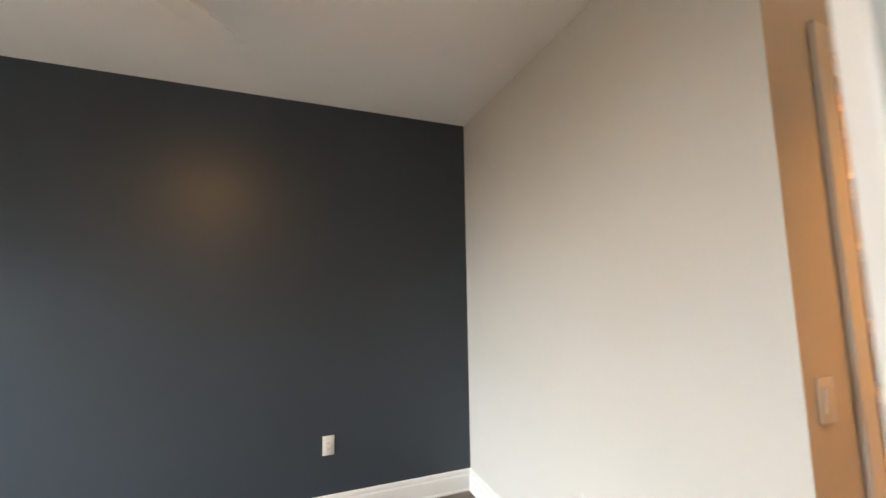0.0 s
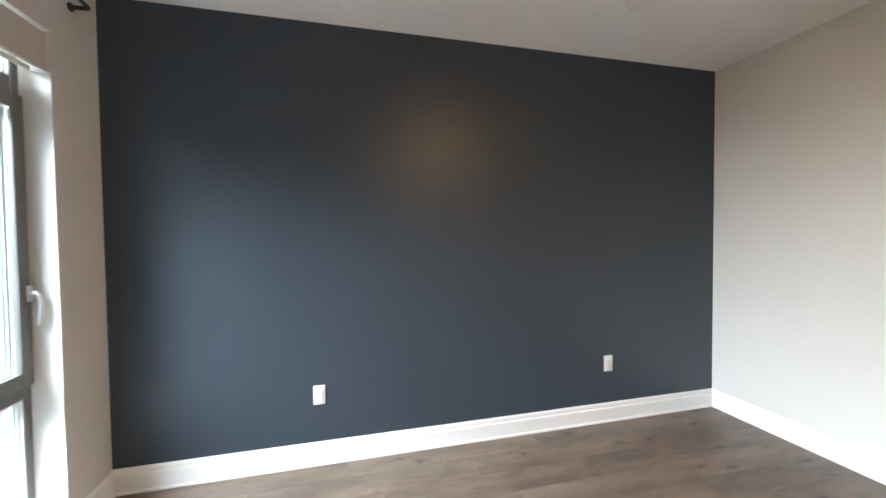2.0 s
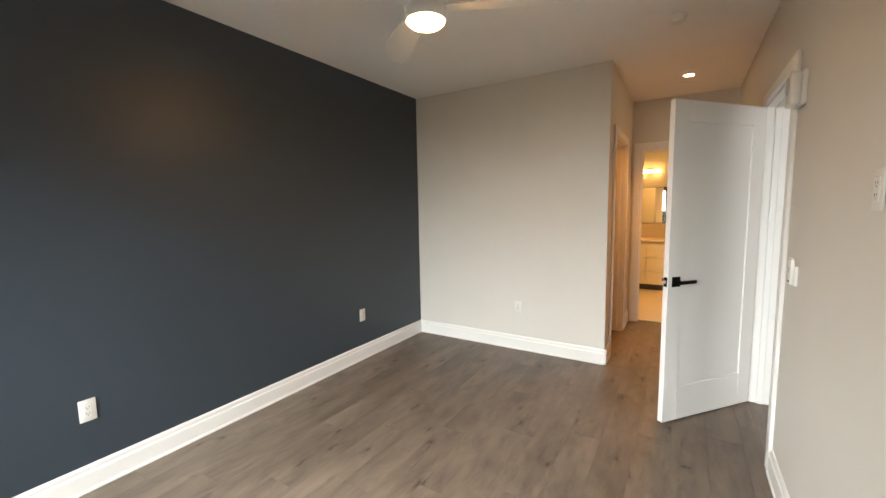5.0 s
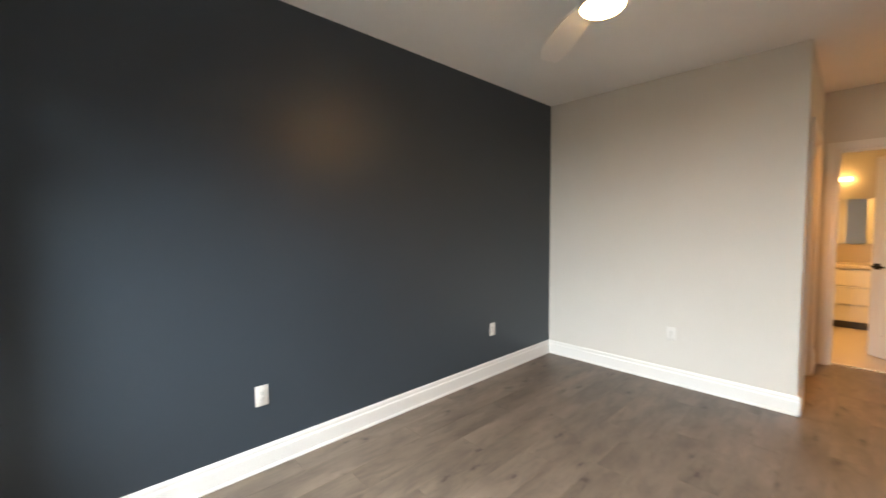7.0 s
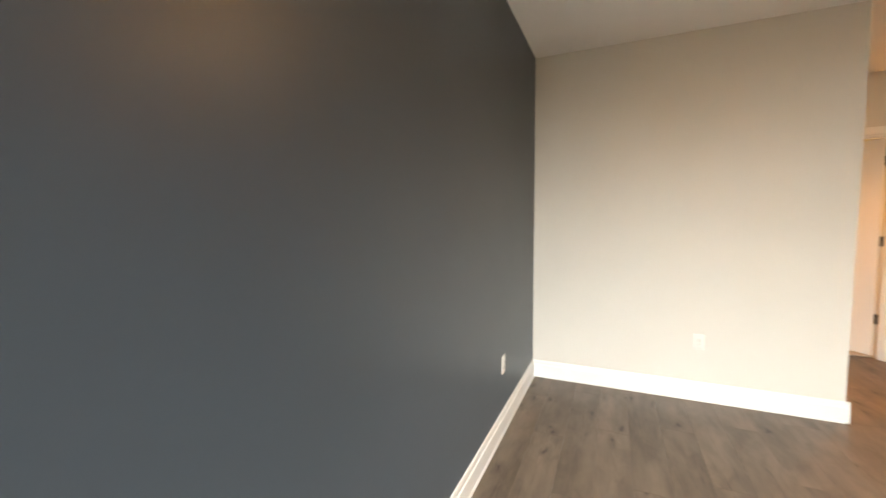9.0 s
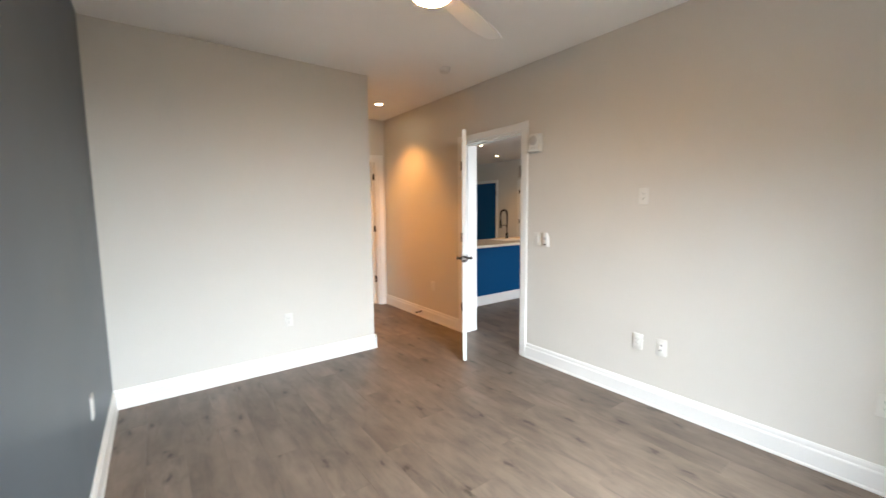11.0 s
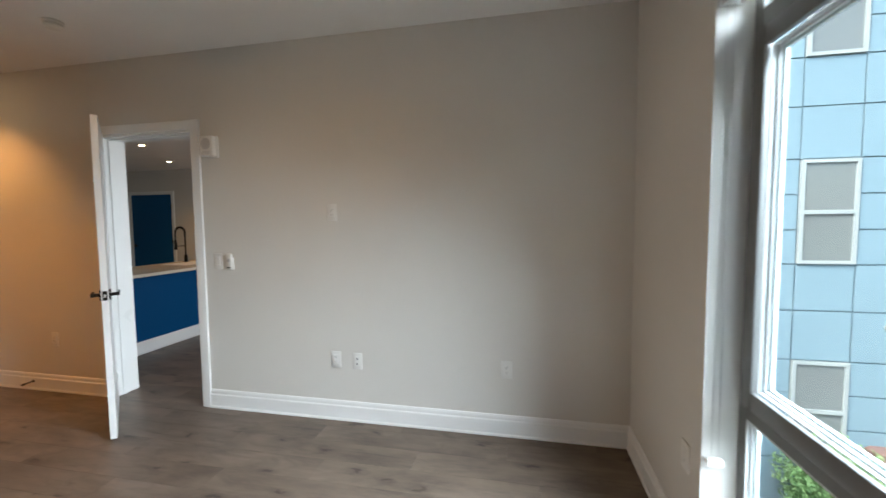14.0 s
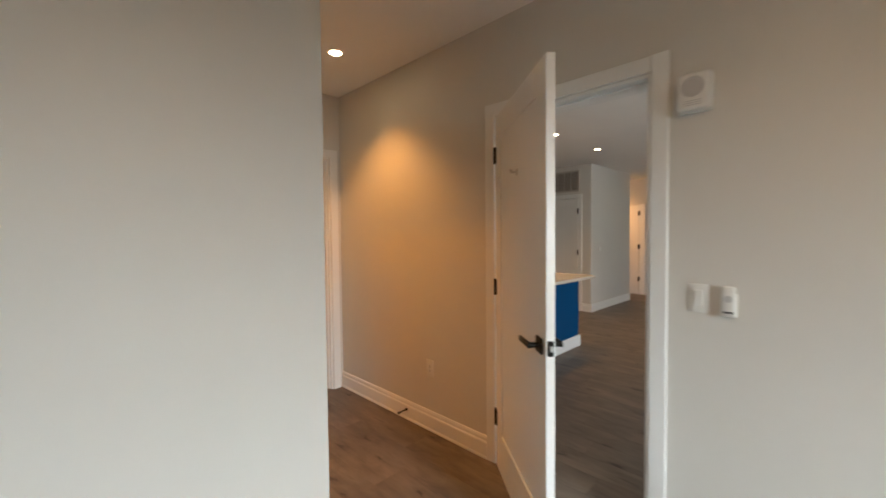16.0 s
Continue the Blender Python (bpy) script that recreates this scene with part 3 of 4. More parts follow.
arm = part("bracket", tubed((1.03, 0, 0.022), (1.03, 0.007, 0.022), 0.019, sides=18), M_BLACK, rod, "black support bracket", smooth=True)
part("bracket_arm", sweep([(1.03, 0.005, 0.022), (1.03, RD - 0.02, 0.020), (1.03, RD, 0.011)], 0.006), M_BLACK, arm, smooth=True)


# ---- wall plates ----
def wall_pose(face, u, z):
    """A frame whose +z points off the wall, +y up. face: 'nav' x=0, 'door' x=X1, 'stub' y=0, 'win' y=Y0, 'hall' x=2, 'isl' island front."""
    if face == "nav":
        m, n = (0.0, u, z), Vector((1, 0, 0))
    elif face == "door":
        m, n = (X1, u, z), Vector((-1, 0, 0))
    elif face == "stub":
        m, n = (u, 0.0, z), Vector((0, -1, 0))
    elif face == "hall":
        m, n = (2.0, u, z), Vector((1, 0, 0))
    elif face == "isl":
        m, n = (u, 0.612, z), Vector((0, -1, 0))
    else:
        m, n = (u, Y0, z), Vector((0, 1, 0))
    up = Vector((0, 0, 1))
    right = up.cross(n)
    r = Matrix((right, up, n)).transposed().to_4x4()
    return Matrix.Translation(m) @ r


def plate(root, w=0.070, h=0.115):
    part("plate", boxed(-w / 2, w / 2, -h / 2, h / 2, 0, 0.006, bevel=0.0025, seg=2), M_PLASTIC, root, smooth=True)


def outlet(face, u, z, label):
    root = thing("outlet", wall_pose(face, u, z), label, "power outlet", "wall outlets")
    plate(root)
    body = part("receptacle", boxed(-0.017, 0.017, -0.034, 0.034, 0.005, 0.0085, bevel=0.0015), M_PLASTIC, root)
    for s in (-1, 1):
        zc = s * 0.016
        for dx, hh in ((-0.0065, 0.0045), (0.0065, 0.0036)):
            part("slot", boxed(dx - 0.0011, dx + 0.0011, zc - hh + 0.002, zc + hh + 0.002, 0.008, 0.0089), M_DARKPLASTIC, body)
        part("slot", tubed((0, zc - 0.0075, 0.008), (0, zc - 0.0075, 0.0089), 0.0024, sides=10), M_DARKPLASTIC, body)
    return root


outlet("nav", -2.971, 0.422, "white duplex outlet on the navy wall")
outlet("nav", -0.960, 0.427, "white duplex outlet on the navy wall")
outlet("stub", 1.189, 0.432, "white duplex outlet on the greige wall")
outlet("door", -2.118, 0.430, "white duplex outlet above the baseboard")
outlet("door", -3.293, 0.434, "white duplex outlet above the baseboard")
outlet("door", -2.116, 1.450, "white duplex outlet at television height")
outlet("door", 0.400, 0.441, "white duplex outlet on the passage wall")
outlet("win", 2.195, 0.440, "white duplex outlet beside the window")
outlet("isl", 4.89, 0.425, "white outlet on the blue island panel")

coax = thing("media_plate", wall_pose("door", -2.278, 0.426), "white media plate with two dark sockets", "wall plate")
plate(coax)
part("insert", boxed(-0.017, 0.017, -0.034, 0.034, 0.005, 0.0085, bevel=0.0015), M_PLASTIC, coax)
part("coax_socket", tubed((0, -0.016, 0.008), (0, -0.016, 0.018), 0.0048, sides=14), M_BRONZE, coax, "dark threaded coax socket")
part("data_socket", boxed(-0.0055, 0.0055, 0.011, 0.021, 0.008, 0.0092), M_DARKPLASTIC, coax, "dark data socket")


def rocker(face, u, z, label):
    root = thing("light_switch", wall_pose(face, u, z), label, "light switch")
    plate(root)
    part("rocker_frame", boxed(-0.018, 0.018, -0.035, 0.035, 0.005, 0.0075, bevel=0.001), M_PLASTIC, root)
    bm = boxed(-0.0155, 0.0155, -0.032, 0.032, 0.007, 0.011, bevel=0.0015)
    for v in bm.verts:
        v.co.z += 0.05 * v.co.y
    part("rocker", bm, M_PLASTIC, root)
    return root


rocker("door", -1.205, 1.107, "white rocker switch beside the door casing")
rocker("hall", 0.085, 1.069, "white rocker switch beside the closet casing")
remote = thing("fan_remote", wall_pose("door", -1.307, 1.104), "white fan remote held in a wall cradle", "remote control")
part("cradle", boxed(-0.026, 0.026, -0.060, 0.030, 0, 0.014, bevel=0.004, seg=2), M_PLASTIC, remote, smooth=True)
rb = part("remote_body", boxed(-0.021, 0.021, -0.055, 0.060, 0.012, 0.028, bevel=0.006, seg=2), M_PLASTIC, remote, smooth=True)
part("button_pad", tubed((0, 0.012, 0.0275), (0, 0.012, 0.0290), 0.014, sides=20), M_GREYPLASTIC, rb, "round grey button")
part("band", boxed(-0.016, 0.016, -0.044, -0.036, 0.0275, 0.0288), M_DARKPLASTIC, rb, "dark band")
horn = thing("alarm_sounder", wall_pose("door", -1.187, 1.932), "white wall alarm sounder with a round grille", "alarm")
part("back_box", boxed(-0.060, 0.060, -0.076, 0.076, 0, 0.020, bevel=0.006, seg=2), M_PLASTIC, horn, smooth=True)
hf = part("cover", boxed(-0.057, 0.057, -0.073, 0.073, 0.018, 0.058, bevel=0.012, seg=3), M_PLASTIC, horn, smooth=True)
gr = lathe([(0.040, 0.057), (0.040, 0.0605), (0.034, 0.0605), (0.032, 0.0585), (0.0, 0.0585)], 28)
for v in gr.verts:
    v.co.y += 0.016
part("round_grille", gr, M_GREYPLASTIC, hf, "round pale grey grille", smooth=True)
for k in range(3):
    part("label_bar", boxed(-0.030 + 0.0, 0.030, -0.040 - 0.008 * k, -0.037 - 0.008 * k, 0.0575, 0.0586), M_GREYPLASTIC, hf)

stop = thing("door_stop", pose(X1 - 0.016, 0.648, 0.075), "black metal door stop fixed to the baseboard", "door stop")
part("base", tubed((0, 0, 0), (-0.006, 0, 0), 0.012), M_BRONZE, stop, smooth=True)
part("rod", tubed((-0.004, 0, 0), (-0.066, 0, -0.004), 0.005), M_BRONZE, stop, smooth=True)
part("tip", tubed((-0.064, 0, -0.004), (-0.080, 0, -0.005), 0.009), M_DARKPLASTIC, stop, "black rubber tip", smooth=True)

# ---- ceiling fixtures ----
FAN = (1.41, -1.886)
fan = thing("ceiling_fan", pose(FAN[0], FAN[1], H), "white three-blade ceiling fan with a lit round lamp", "ceiling fan")
part("canopy", lathe([(0.075, 0), (0.075, -0.012), (0.060, -0.040), (0.022, -0.055), (0.018, -0.095)]), M_FAN, fan, smooth=True)
part("motor", lathe([(0.03, -0.080), (0.085, -0.092), (0.108, -0.110), (0.112, -0.165), (0.105, -0.205), (0.102, -0.228)]), M_FAN, fan, smooth=True)
part("lamp_ring", lathe([(0.103, -0.226), (0.105, -0.246), (0.100, -0.258), (0.094, -0.258)]), M_FAN, fan, smooth=True)
part("diffuser", lathe([(0.096, -0.255), (0.094, -0.264), (0.080, -0.276), (0.045, -0.284), (0.001, -0.287)]), M_FANGLOW, fan, "glowing warm white glass diffuser", smooth=True)


def fan_blade(root, angle):
    """A tapered, pitched blade with a swept tip."""
    bm = bmesh.new()
    n = 14
    rows = []
    for i in range(n + 1):
        u = i / n
        r = 0.10 + 0.60 * u
        half = 0.050 + 0.030 * math.sin(min(1.0, u * 1.25) * math.pi / 2) - 0.030 * max(0.0, u - 0.75) * 4 * u
        sweep_y = -0.055 * u * u
        pitch = math.tan(radians(11))
        row = []
        for s in (-1, -0.4, 0.4, 1):
            y = sweep_y + s * half
            row.append((r, y, -0.195 + s * half * pitch - 0.010 * u))
        rows.append(row)
    top = [[bm.verts.new((x, y, z + 0.004)) for x, y, z in row] for row in rows]
    low = [[bm.verts.new((x, y, z - 0.004)) for x, y, z in row] for row in rows]
    for i in range(n):
        for k in range(3):
            bm.faces.new((top[i][k], top[i + 1][k], top[i + 1][k + 1], top[i][k + 1]))
            bm.faces.new((low[i][k], low[i][k + 1], low[i + 1][k + 1], low[i + 1][k]))
        for k in (0, 3):
            bm.faces.new((top[i][k], low[i][k], low[i + 1][k], top[i + 1][k]))
    for i in (0, n):
        for k in range(3):
            bm.faces.new((top[i][k], top[i][k + 1], low[i][k + 1], low[i][k]))
    bmesh.ops.recalc_face_normals(bm, faces=bm.faces)
    bmesh.ops.rotate(bm, verts=bm.verts, cent=(0, 0, 0), matrix=Matrix.Rotation(radians(angle), 3, "Z"))
    part("blade", bm, M_FAN, root, smooth=True)


for k in range(3):
    fan_blade(fan, 26 + 120 * k)


def downlight(x, y, energy, size, colour=WARM, blend=1.0):
    root = thing("downlight", pose(x, y, H), "small round recessed ceiling downlight, lit", "downlight", "recessed downlights")
    part("trim_ring", lathe([(0.058, 0.0), (0.057, -0.004), (0.045, -0.006), (0.039, -0.001)]), M_PLASTIC, root, smooth=True)
    part("lens", lathe([(0.038, -0.0005), (0.037, -0.0030), (0.001, -0.0035)]), M_CANGLOW, root, "glowing round lens", smooth=True)
    la = bpy.data.lights.new("downlight_beam", "SPOT")
    la.energy, la.color, la.spot_size, la.spot_blend, la.shadow_soft_size = energy, colour, radians(size), blend, 0.04
    ob = new("downlight_beam", la)
    ob.matrix_world = look((x, y, H - 0.025), (x, y, 0))
    return root


downlight(2.546, 0.822, 8.5, 104, (1.0, 0.41, 0.10), 0.75)
downlight(5.58, 2.38, 8, 110)
downlight(6.97, 3.34, 8, 110)
downlight(5.60, 0.87, 8, 110)
downlight(6.82, 0.86, 8, 110)
# unseen bathroom fitting, added to brighten the vanity front and tiles
downlight(2.35, 2.75, 22, 130, AMBER)
# added out of sight round the corner, to warm the corridor end
downlight(10.15, 2.20, 16, 130, (1.0, 0.46, 0.16))

smoke = thing("smoke_detector", pose(2.477, -0.575, H), "white round smoke detector on the ceiling", "smoke detector")
part("base", lathe([(0.052, 0), (0.052, -0.010), (0.046, -0.014)]), M_PLASTIC, smoke, smooth=True)
part("cover", lathe([(0.047, -0.012), (0.046, -0.030), (0.036, -0.042), (0.001, -0.045)]), M_PLASTIC, smoke, smooth=True)
spr = thing("sprinkler_cover", pose(2.28, -2.05, H), "white round sprinkler cover on the ceiling", "sprinkler")
part("cover_plate", lathe([(0.040, 0), (0.040, -0.004), (0.001, -0.006)]), M_PLASTIC, spr, smooth=True)

# ---- closet ----
clamp = thing("closet_lamp", pose(0.95, 1.0, H), "lit round closet ceiling lamp", "ceiling lamp")
part("base", lathe([(0.11, 0), (0.11, -0.02), (0.10, -0.025)]), M_PLASTIC, clamp, smooth=True)
part("diffuser", lathe([(0.10, -0.024), (0.095, -0.05), (0.06, -0.07), (0.001, -0.08)]), M_CLOSETGLOW, clamp, "glowing diffuser", smooth=True)
for z in (0.443, 0.78, 1.16, 1.595, 1.994, 2.395):
    sh = thing("closet_shelf", pose(0, 1.71, z), "white painted closet shelf on the back wall", "shelf", "closet shelves")
    part("board", boxed(0.0, 1.88, 0.0, 0.40, -0.036, 0, bevel=0.003), M_TRIM, sh)
    part("cleat", boxed(0.0, 1.88, 0.382, 0.40, -0.085, -0.036), M_TRIM, sh)

# ---- bathroom ----
structure("floor_bathroom", boxed(1.0, 3.005, YE + 0.122, 4.2, -0.008, 0.004), M_TILE, "beige tiled bathroom floor", "floor")
structure("threshold", boxed(BA_A + 0.014, BA_B - 0.014, YE + 0.08, YE + 0.124, 0, 0.009, bevel=0.003), M_STEEL, "metal floor strip under the bathroom door", "threshold")
van = thing("vanity", pose(1.30, 3.62, 0), "white bathroom vanity with three drawers on a dark plinth", "vanity")
part("plinth", boxed(0.02, 1.5, 0.06, 0.58, 0, 0.10), M_DARKPLASTIC, van, "dark recessed plinth")
part("carcass", boxed(0, 1.5, 0.02, 0.58, 0.10, 0.80), M_VANITY, van)
for a in (0.0, 0.75):
    for z0, z1 in ((0.105, 0.325), (0.333, 0.555), (0.563, 0.785)):
        dr = part("drawer_front", boxed(a + 0.005, a + 0.745, 0, 0.02, z0, z1, bevel=0.002), M_VANITY, van)
        part("finger_pull", boxed(a + 0.01, a + 0.74, -0.006, 0.0, z1 - 0.012, z1 - 0.004, bevel=0.001), M_STEEL, dr, "slim metal pull")
part("basin_top", boxed(-0.01, 1.51, -0.015, 0.58, 0.80, 0.84, bevel=0.004), M_COUNTER, van, "cream stone top")
structure("backsplash", boxed(1.0, 3.005, 4.185, 4.2, 0.84, 1.09), M_TILE, "beige tile backsplash behind the vanity", "backsplash")
mir = thing("mirror", pose(1.35, 4.185, 1.10), "wide frameless bathroom mirror above the backsplash", "mirror")
part("silvered_glass", boxed(0, 1.45, -0.006, 0.0, 0, 0.62, bevel=0.001), M_MIRROR, mir)
part("backing", boxed(0.02, 1.43, 0.0, 0.014, 0.02, 0.60), M_GREYPLASTIC, mir)
vl = thing("vanity_light", pose(2.02, 4.2, 2.0), "lit bar light above the bathroom mirror", "wall lamp")
part("back_plate", boxed(-0.06, 0.06, -0.025, 0, -0.05, 0.05, bevel=0.004), M_STEEL, vl)
part("light_tube", tubed((-0.17, -0.06, 0), (0.17, -0.06, 0), 0.026, sides=20), M_BATHGLOW, vl, "glowing warm tube", smooth=True)
for s in (-1, 1):
    part("arm", tubed((s * 0.05, -0.02, 0), (s * 0.05, -0.045, 0), 0.008), M_STEEL, vl)

# ---- kitchen ----
isl = thing("kitchen_island", pose(0, 0, 0), "cobalt blue kitchen island with a white base moulding", "kitchen island")
part("body", boxed(X2 + 0.002, 5.72, 0.612, 1.25, 0, 0.845, bevel=0.002), M_BLUE, isl, "cobalt blue painted panel")
part("base_moulding", boxed(X2 + 0.022, 5.738, 0.594, 0.612, 0, 0.138, bevel=0.004), M_TRIM, isl, "white base moulding")
part("base_moulding", boxed(5.72, 5.738, 0.613, 1.25, 0, 0.138, bevel=0.004), M_TRIM, isl, "white base moulding")
ctop = tagged(new("countertop", mesh_of("countertop", boxed(X2 + 0.002, 5.80, 0.44, 1.30, 0.845, 0.878, bevel=0.003), M_COUNTER)), "cream quartz worktop overhanging the blue island", "countertop")
tap = thing("kitchen_tap", pose(5.03, 1.12, 0.878), "tall black spring-neck kitchen tap", "tap")
part("base", lathe([(0.028, 0), (0.028, 0.012), (0.022, 0.016), (0.021, 0.09), (0.017, 0.10)]), M_BRONZE, tap, smooth=True)
part("column", tubed((0, 0, 0.09), (0, 0, 0.36), 0.010), M_BRONZE, tap, smooth=True)
arc = [(0, 0, 0.36)] + [(-0.075 + 0.075 * math.cos(a), 0, 0.40 + 0.075 * math.sin(a)) for a in [math.pi * k / 10 for k in range(11)]] + [(-0.15, 0, 0.30)]
part("hose", sweep(arc, 0.009), M_BRONZE, tap, smooth=True)
helix = []
for i in range(240):
    u = i / 239 * (len(arc) - 1)
    k = min(int(u), len(arc) - 2)
    p = Vector(arc[k]).lerp(Vector(arc[k + 1]), u - k)
    d = (Vector(arc[k + 1]) - Vector(arc[k])).normalized()
    s1 = Vector((0, 1, 0))
    s2 = d.cross(s1)
    helix.append(p + 0.0135 * (math.cos(i * 0.9) * s1 + math.sin(i * 0.9) * s2))
part("spring", sweep(helix, 0.0022, 5), M_BRONZE, tap, smooth=True)
part("spray_head", lathe([(0.012, 0.31), (0.017, 0.29), (0.018, 0.20), (0.021, 0.18), (0.001, 0.178)]), M_BRONZE, tap, smooth=True).location = (-0.15, 0, 0)
part("support_arm", tubed((0, 0, 0.225), (-0.135, 0, 0.225), 0.006), M_BRONZE, tap, smooth=True)
part("side_lever", tubed((0, 0.02, 0.06), (0.05, 0.06, 0.085), 0.006), M_BRONZE, tap, smooth=True)
sink = thing("sink", pose(4.62, 0.72, 0.879), "undermount steel sink rim in the worktop", "sink")
part("rim", boxed(0, 0.55, 0, 0.38, 0, 0.003), M_GREYPLASTIC, sink)


def kitchen_door(name, y0, y1, mat, label, handle_high_y, h=2.03, shaker=True):
    """Closed door on the far kitchen wall, seen from -x."""
    xf = 7.85
    root = thing(name, pose(0, 0, 0), label, "door", "", "structure")
    for a, b, z0, z1 in ((y0 - CAS, y0, 0, h + CAS), (y1, y1 + CAS, 0, h + CAS), (y0, y1, h, h + CAS)):
        part("casing", boxed(xf - 0.018, xf, a, b, z0, z1, bevel=0.003), M_TRIM, root)
    leaf = part("leaf", boxed(xf - 0.008, xf - 0.001, y0 + 0.003, y1 - 0.003, 0.01, h - 0.003), mat, root)
    if shaker:
        st = 0.11
        bm = bmesh.new()
        for a, b, z0, z1 in ((y0 + 0.004, y0 + st, 0.012, h - 0.005), (y1 - st, y1 - 0.004, 0.012, h - 0.005), (y0 + st, y1 - st, h - 0.13, h - 0.005), (y0 + st, y1 - st, 0.012, 0.24)):
            box(bm, xf - 0.0165, xf - 0.0085, a, b, z0, z1, bevel=0.002)
        part("leaf_frame", bm, mat, leaf)
    hy_ = y1 - 0.07 if handle_high_y else y0 + 0.07
    s = -1 if handle_high_y else 1
    hd = part("door_handle", boxed(xf - 0.028, xf - 0.016, hy_ - 0.03, hy_ + 0.03, 0.91, 0.97, bevel=0.003), M_BRONZE, root, "black lever handle")
    part("lever", boxed(xf - 0.07, xf - 0.055, min(hy_, hy_ + s * 0.12), max(hy_, hy_ + s * 0.12), 0.93, 0.95, bevel=0.004), M_BRONZE, hd)
    part("neck", tubed((xf - 0.027, hy_, 0.94), (xf - 0.06, hy_, 0.94), 0.01), M_BRONZE, hd)
    hb = y0 if handle_high_y else y1
    for z in (0.3, 1.05, 1.80):
        part("hinge", boxed(xf - 0.026, xf - 0.016, hb - 0.010, hb + 0.010, z - 0.05, z + 0.05), M_BRONZE, root)
    return root


kitchen_door("door_3", 1.645, 2.31, M_DOOR, "white panelled utility door, closed", True)
kitchen_door("door_4", 2.70, 3.40, M_DOOR, "white panelled utility door, closed", False)
kitchen_door("door_5", 4.26, 5.34, M_BLUEDOOR, "deep blue flat entry door, closed", True, 2.08, False)
kitchen_door("door_6", 5.70, 6.46, M_DOOR, "white panelled door beside the blue entry door", False)


def wall_vent(y0, y1, z0, z1):
    root = thing("wall_vent", pose(7.85, y0, z0), "beige louvred return-air grille above a door", "vent", "return-air grilles")
    w, h = y1 - y0, z1 - z0
    bm = bmesh.new()
    for a, b, c, d in ((0, 0.03, 0, h), (w - 0.03, w, 0, h), (0.03, w - 0.03, 0, 0.03), (0.03, w - 0.03, h - 0.03, h)):
        box(bm, -0.012, 0, a, b, c, d, bevel=0.002)
    part("frame", bm, M_GRILLE, root)
    part("backing", boxed(-0.002, -0.0005, 0.03, w - 0.03, 0.03, h - 0.03), M_VENTBACK, root)
    for k in range(12):
        z = 0.045 + (h - 0.09) * k / 11
        sl = boxed(-0.010, -0.003, 0.03, w - 0.03, z - 0.004, z + 0.004)
        part("slat", sl, M_GRILLE, root)
    for k in range(1, 5):
        part("mullion", boxed(-0.0115, -0.0105, 0.03 + (w - 0.06) * k / 5 - 0.006, 0.03 + (w - 0.06) * k / 5 + 0.006, 0.03, h - 0.03), M_GRILLE, root)


# shade behind the slats put into the backing sheet's colour, no duct is built
M_VENTBACK = paint("shaded_duct", (0.20, 0.17, 0.15), 0.8, 0.05, 0.0)
M_GRILLE = paint("beige_grille_enamel", (0.50, 0.45, 0.40), 0.5, 0.03, 0.0)
wall_vent(1.625, 2.335, 2.15, 2.53)
wall_vent(2.93, 3.45, 2.15, 2.46)

# corridor end: door, warmed by the added downlight out of view
far = thing("door_7", pose(10.582, 1.60, 0), "white door at the end of the corridor", "door", "", "structure")
part("leaf", boxed(0.0, 0.016, -0.082, 0.40, 0.01, 2.03, bevel=0.002), M_DOOR, far)
part("casing", boxed(-0.004, 0.016, -0.215, -0.086, 0, 2.05, bevel=0.003), M_TRIM, far)
for z in (0.354, 1.09, 1.85):
    hb = part("hinge", boxed(-0.008, 0.004, -0.106, -0.062, z - 0.05, z + 0.05), M_BRONZE, far, "black butt hinge")
    part("knuckle", tubed((-0.010, -0.084, z - 0.052), (-0.010, -0.084, z + 0.052), 0.007, sides=10), M_BRONZE, hb)
grey_panel = thing("wall_panel", pose(10.6, 1.27, 0.89), "flat grey panel hung on the warm-lit corridor end wall", "wall panel")
part("board", boxed(-0.016, 0, -0.09, 0.08, -0.38, 0.38, bevel=0.003), M_GREYPLASTIC, grey_panel)
therm = thing("thermostat", pose(8.18, 1.41, 1.11), "small white thermostat on the corridor wall", "thermostat")
part("body", boxed(-0.045, 0.045, -0.022, 0, -0.035, 0.035, bevel=0.006), M_PLASTIC, therm)

# ---- outside ----
GZ = -3.2
structure("ground", boxed(-300, 300, -300, 300, GZ - 0.3, GZ), M_GRASS, "grass ground around the buildings", "ground")
structure("pavement", boxed(-3, 7.45, -16, -4.34, GZ, GZ + 0.05), M_PAVING, "pale concrete courtyard paving", "pavement")
structure("facade_below", boxed(-0.3, 10.72, -4.185, 7.32, GZ, -0.16), M_OUTWALL, "plain lower storey of the building", "facade")

wing = thing("blue_building", pose(7.5, 0, GZ), "neighbouring building clad in pale blue panels", "building")
part("wall", boxed(0.03, 8, -16.5, -5.2, 0, 12.4), M_JOINT, wing)
part("roof", boxed(-0.15, 8.1, -16.6, -5.1, 12.4, 12.7), M_FARFRAME, wing)
ROWS_Z = (0.70, 1.23, 1.77, 2.30, 3.08)
COLS = ((-5.25, -7.51, 0), (-7.51, -8.29, 1), (-8.29, -10.55, 0), (-10.55, -11.33, 1), (-11.33, -13.59, 0), (-13.59, -14.37, 1), (-14.37, -16.45, 0))


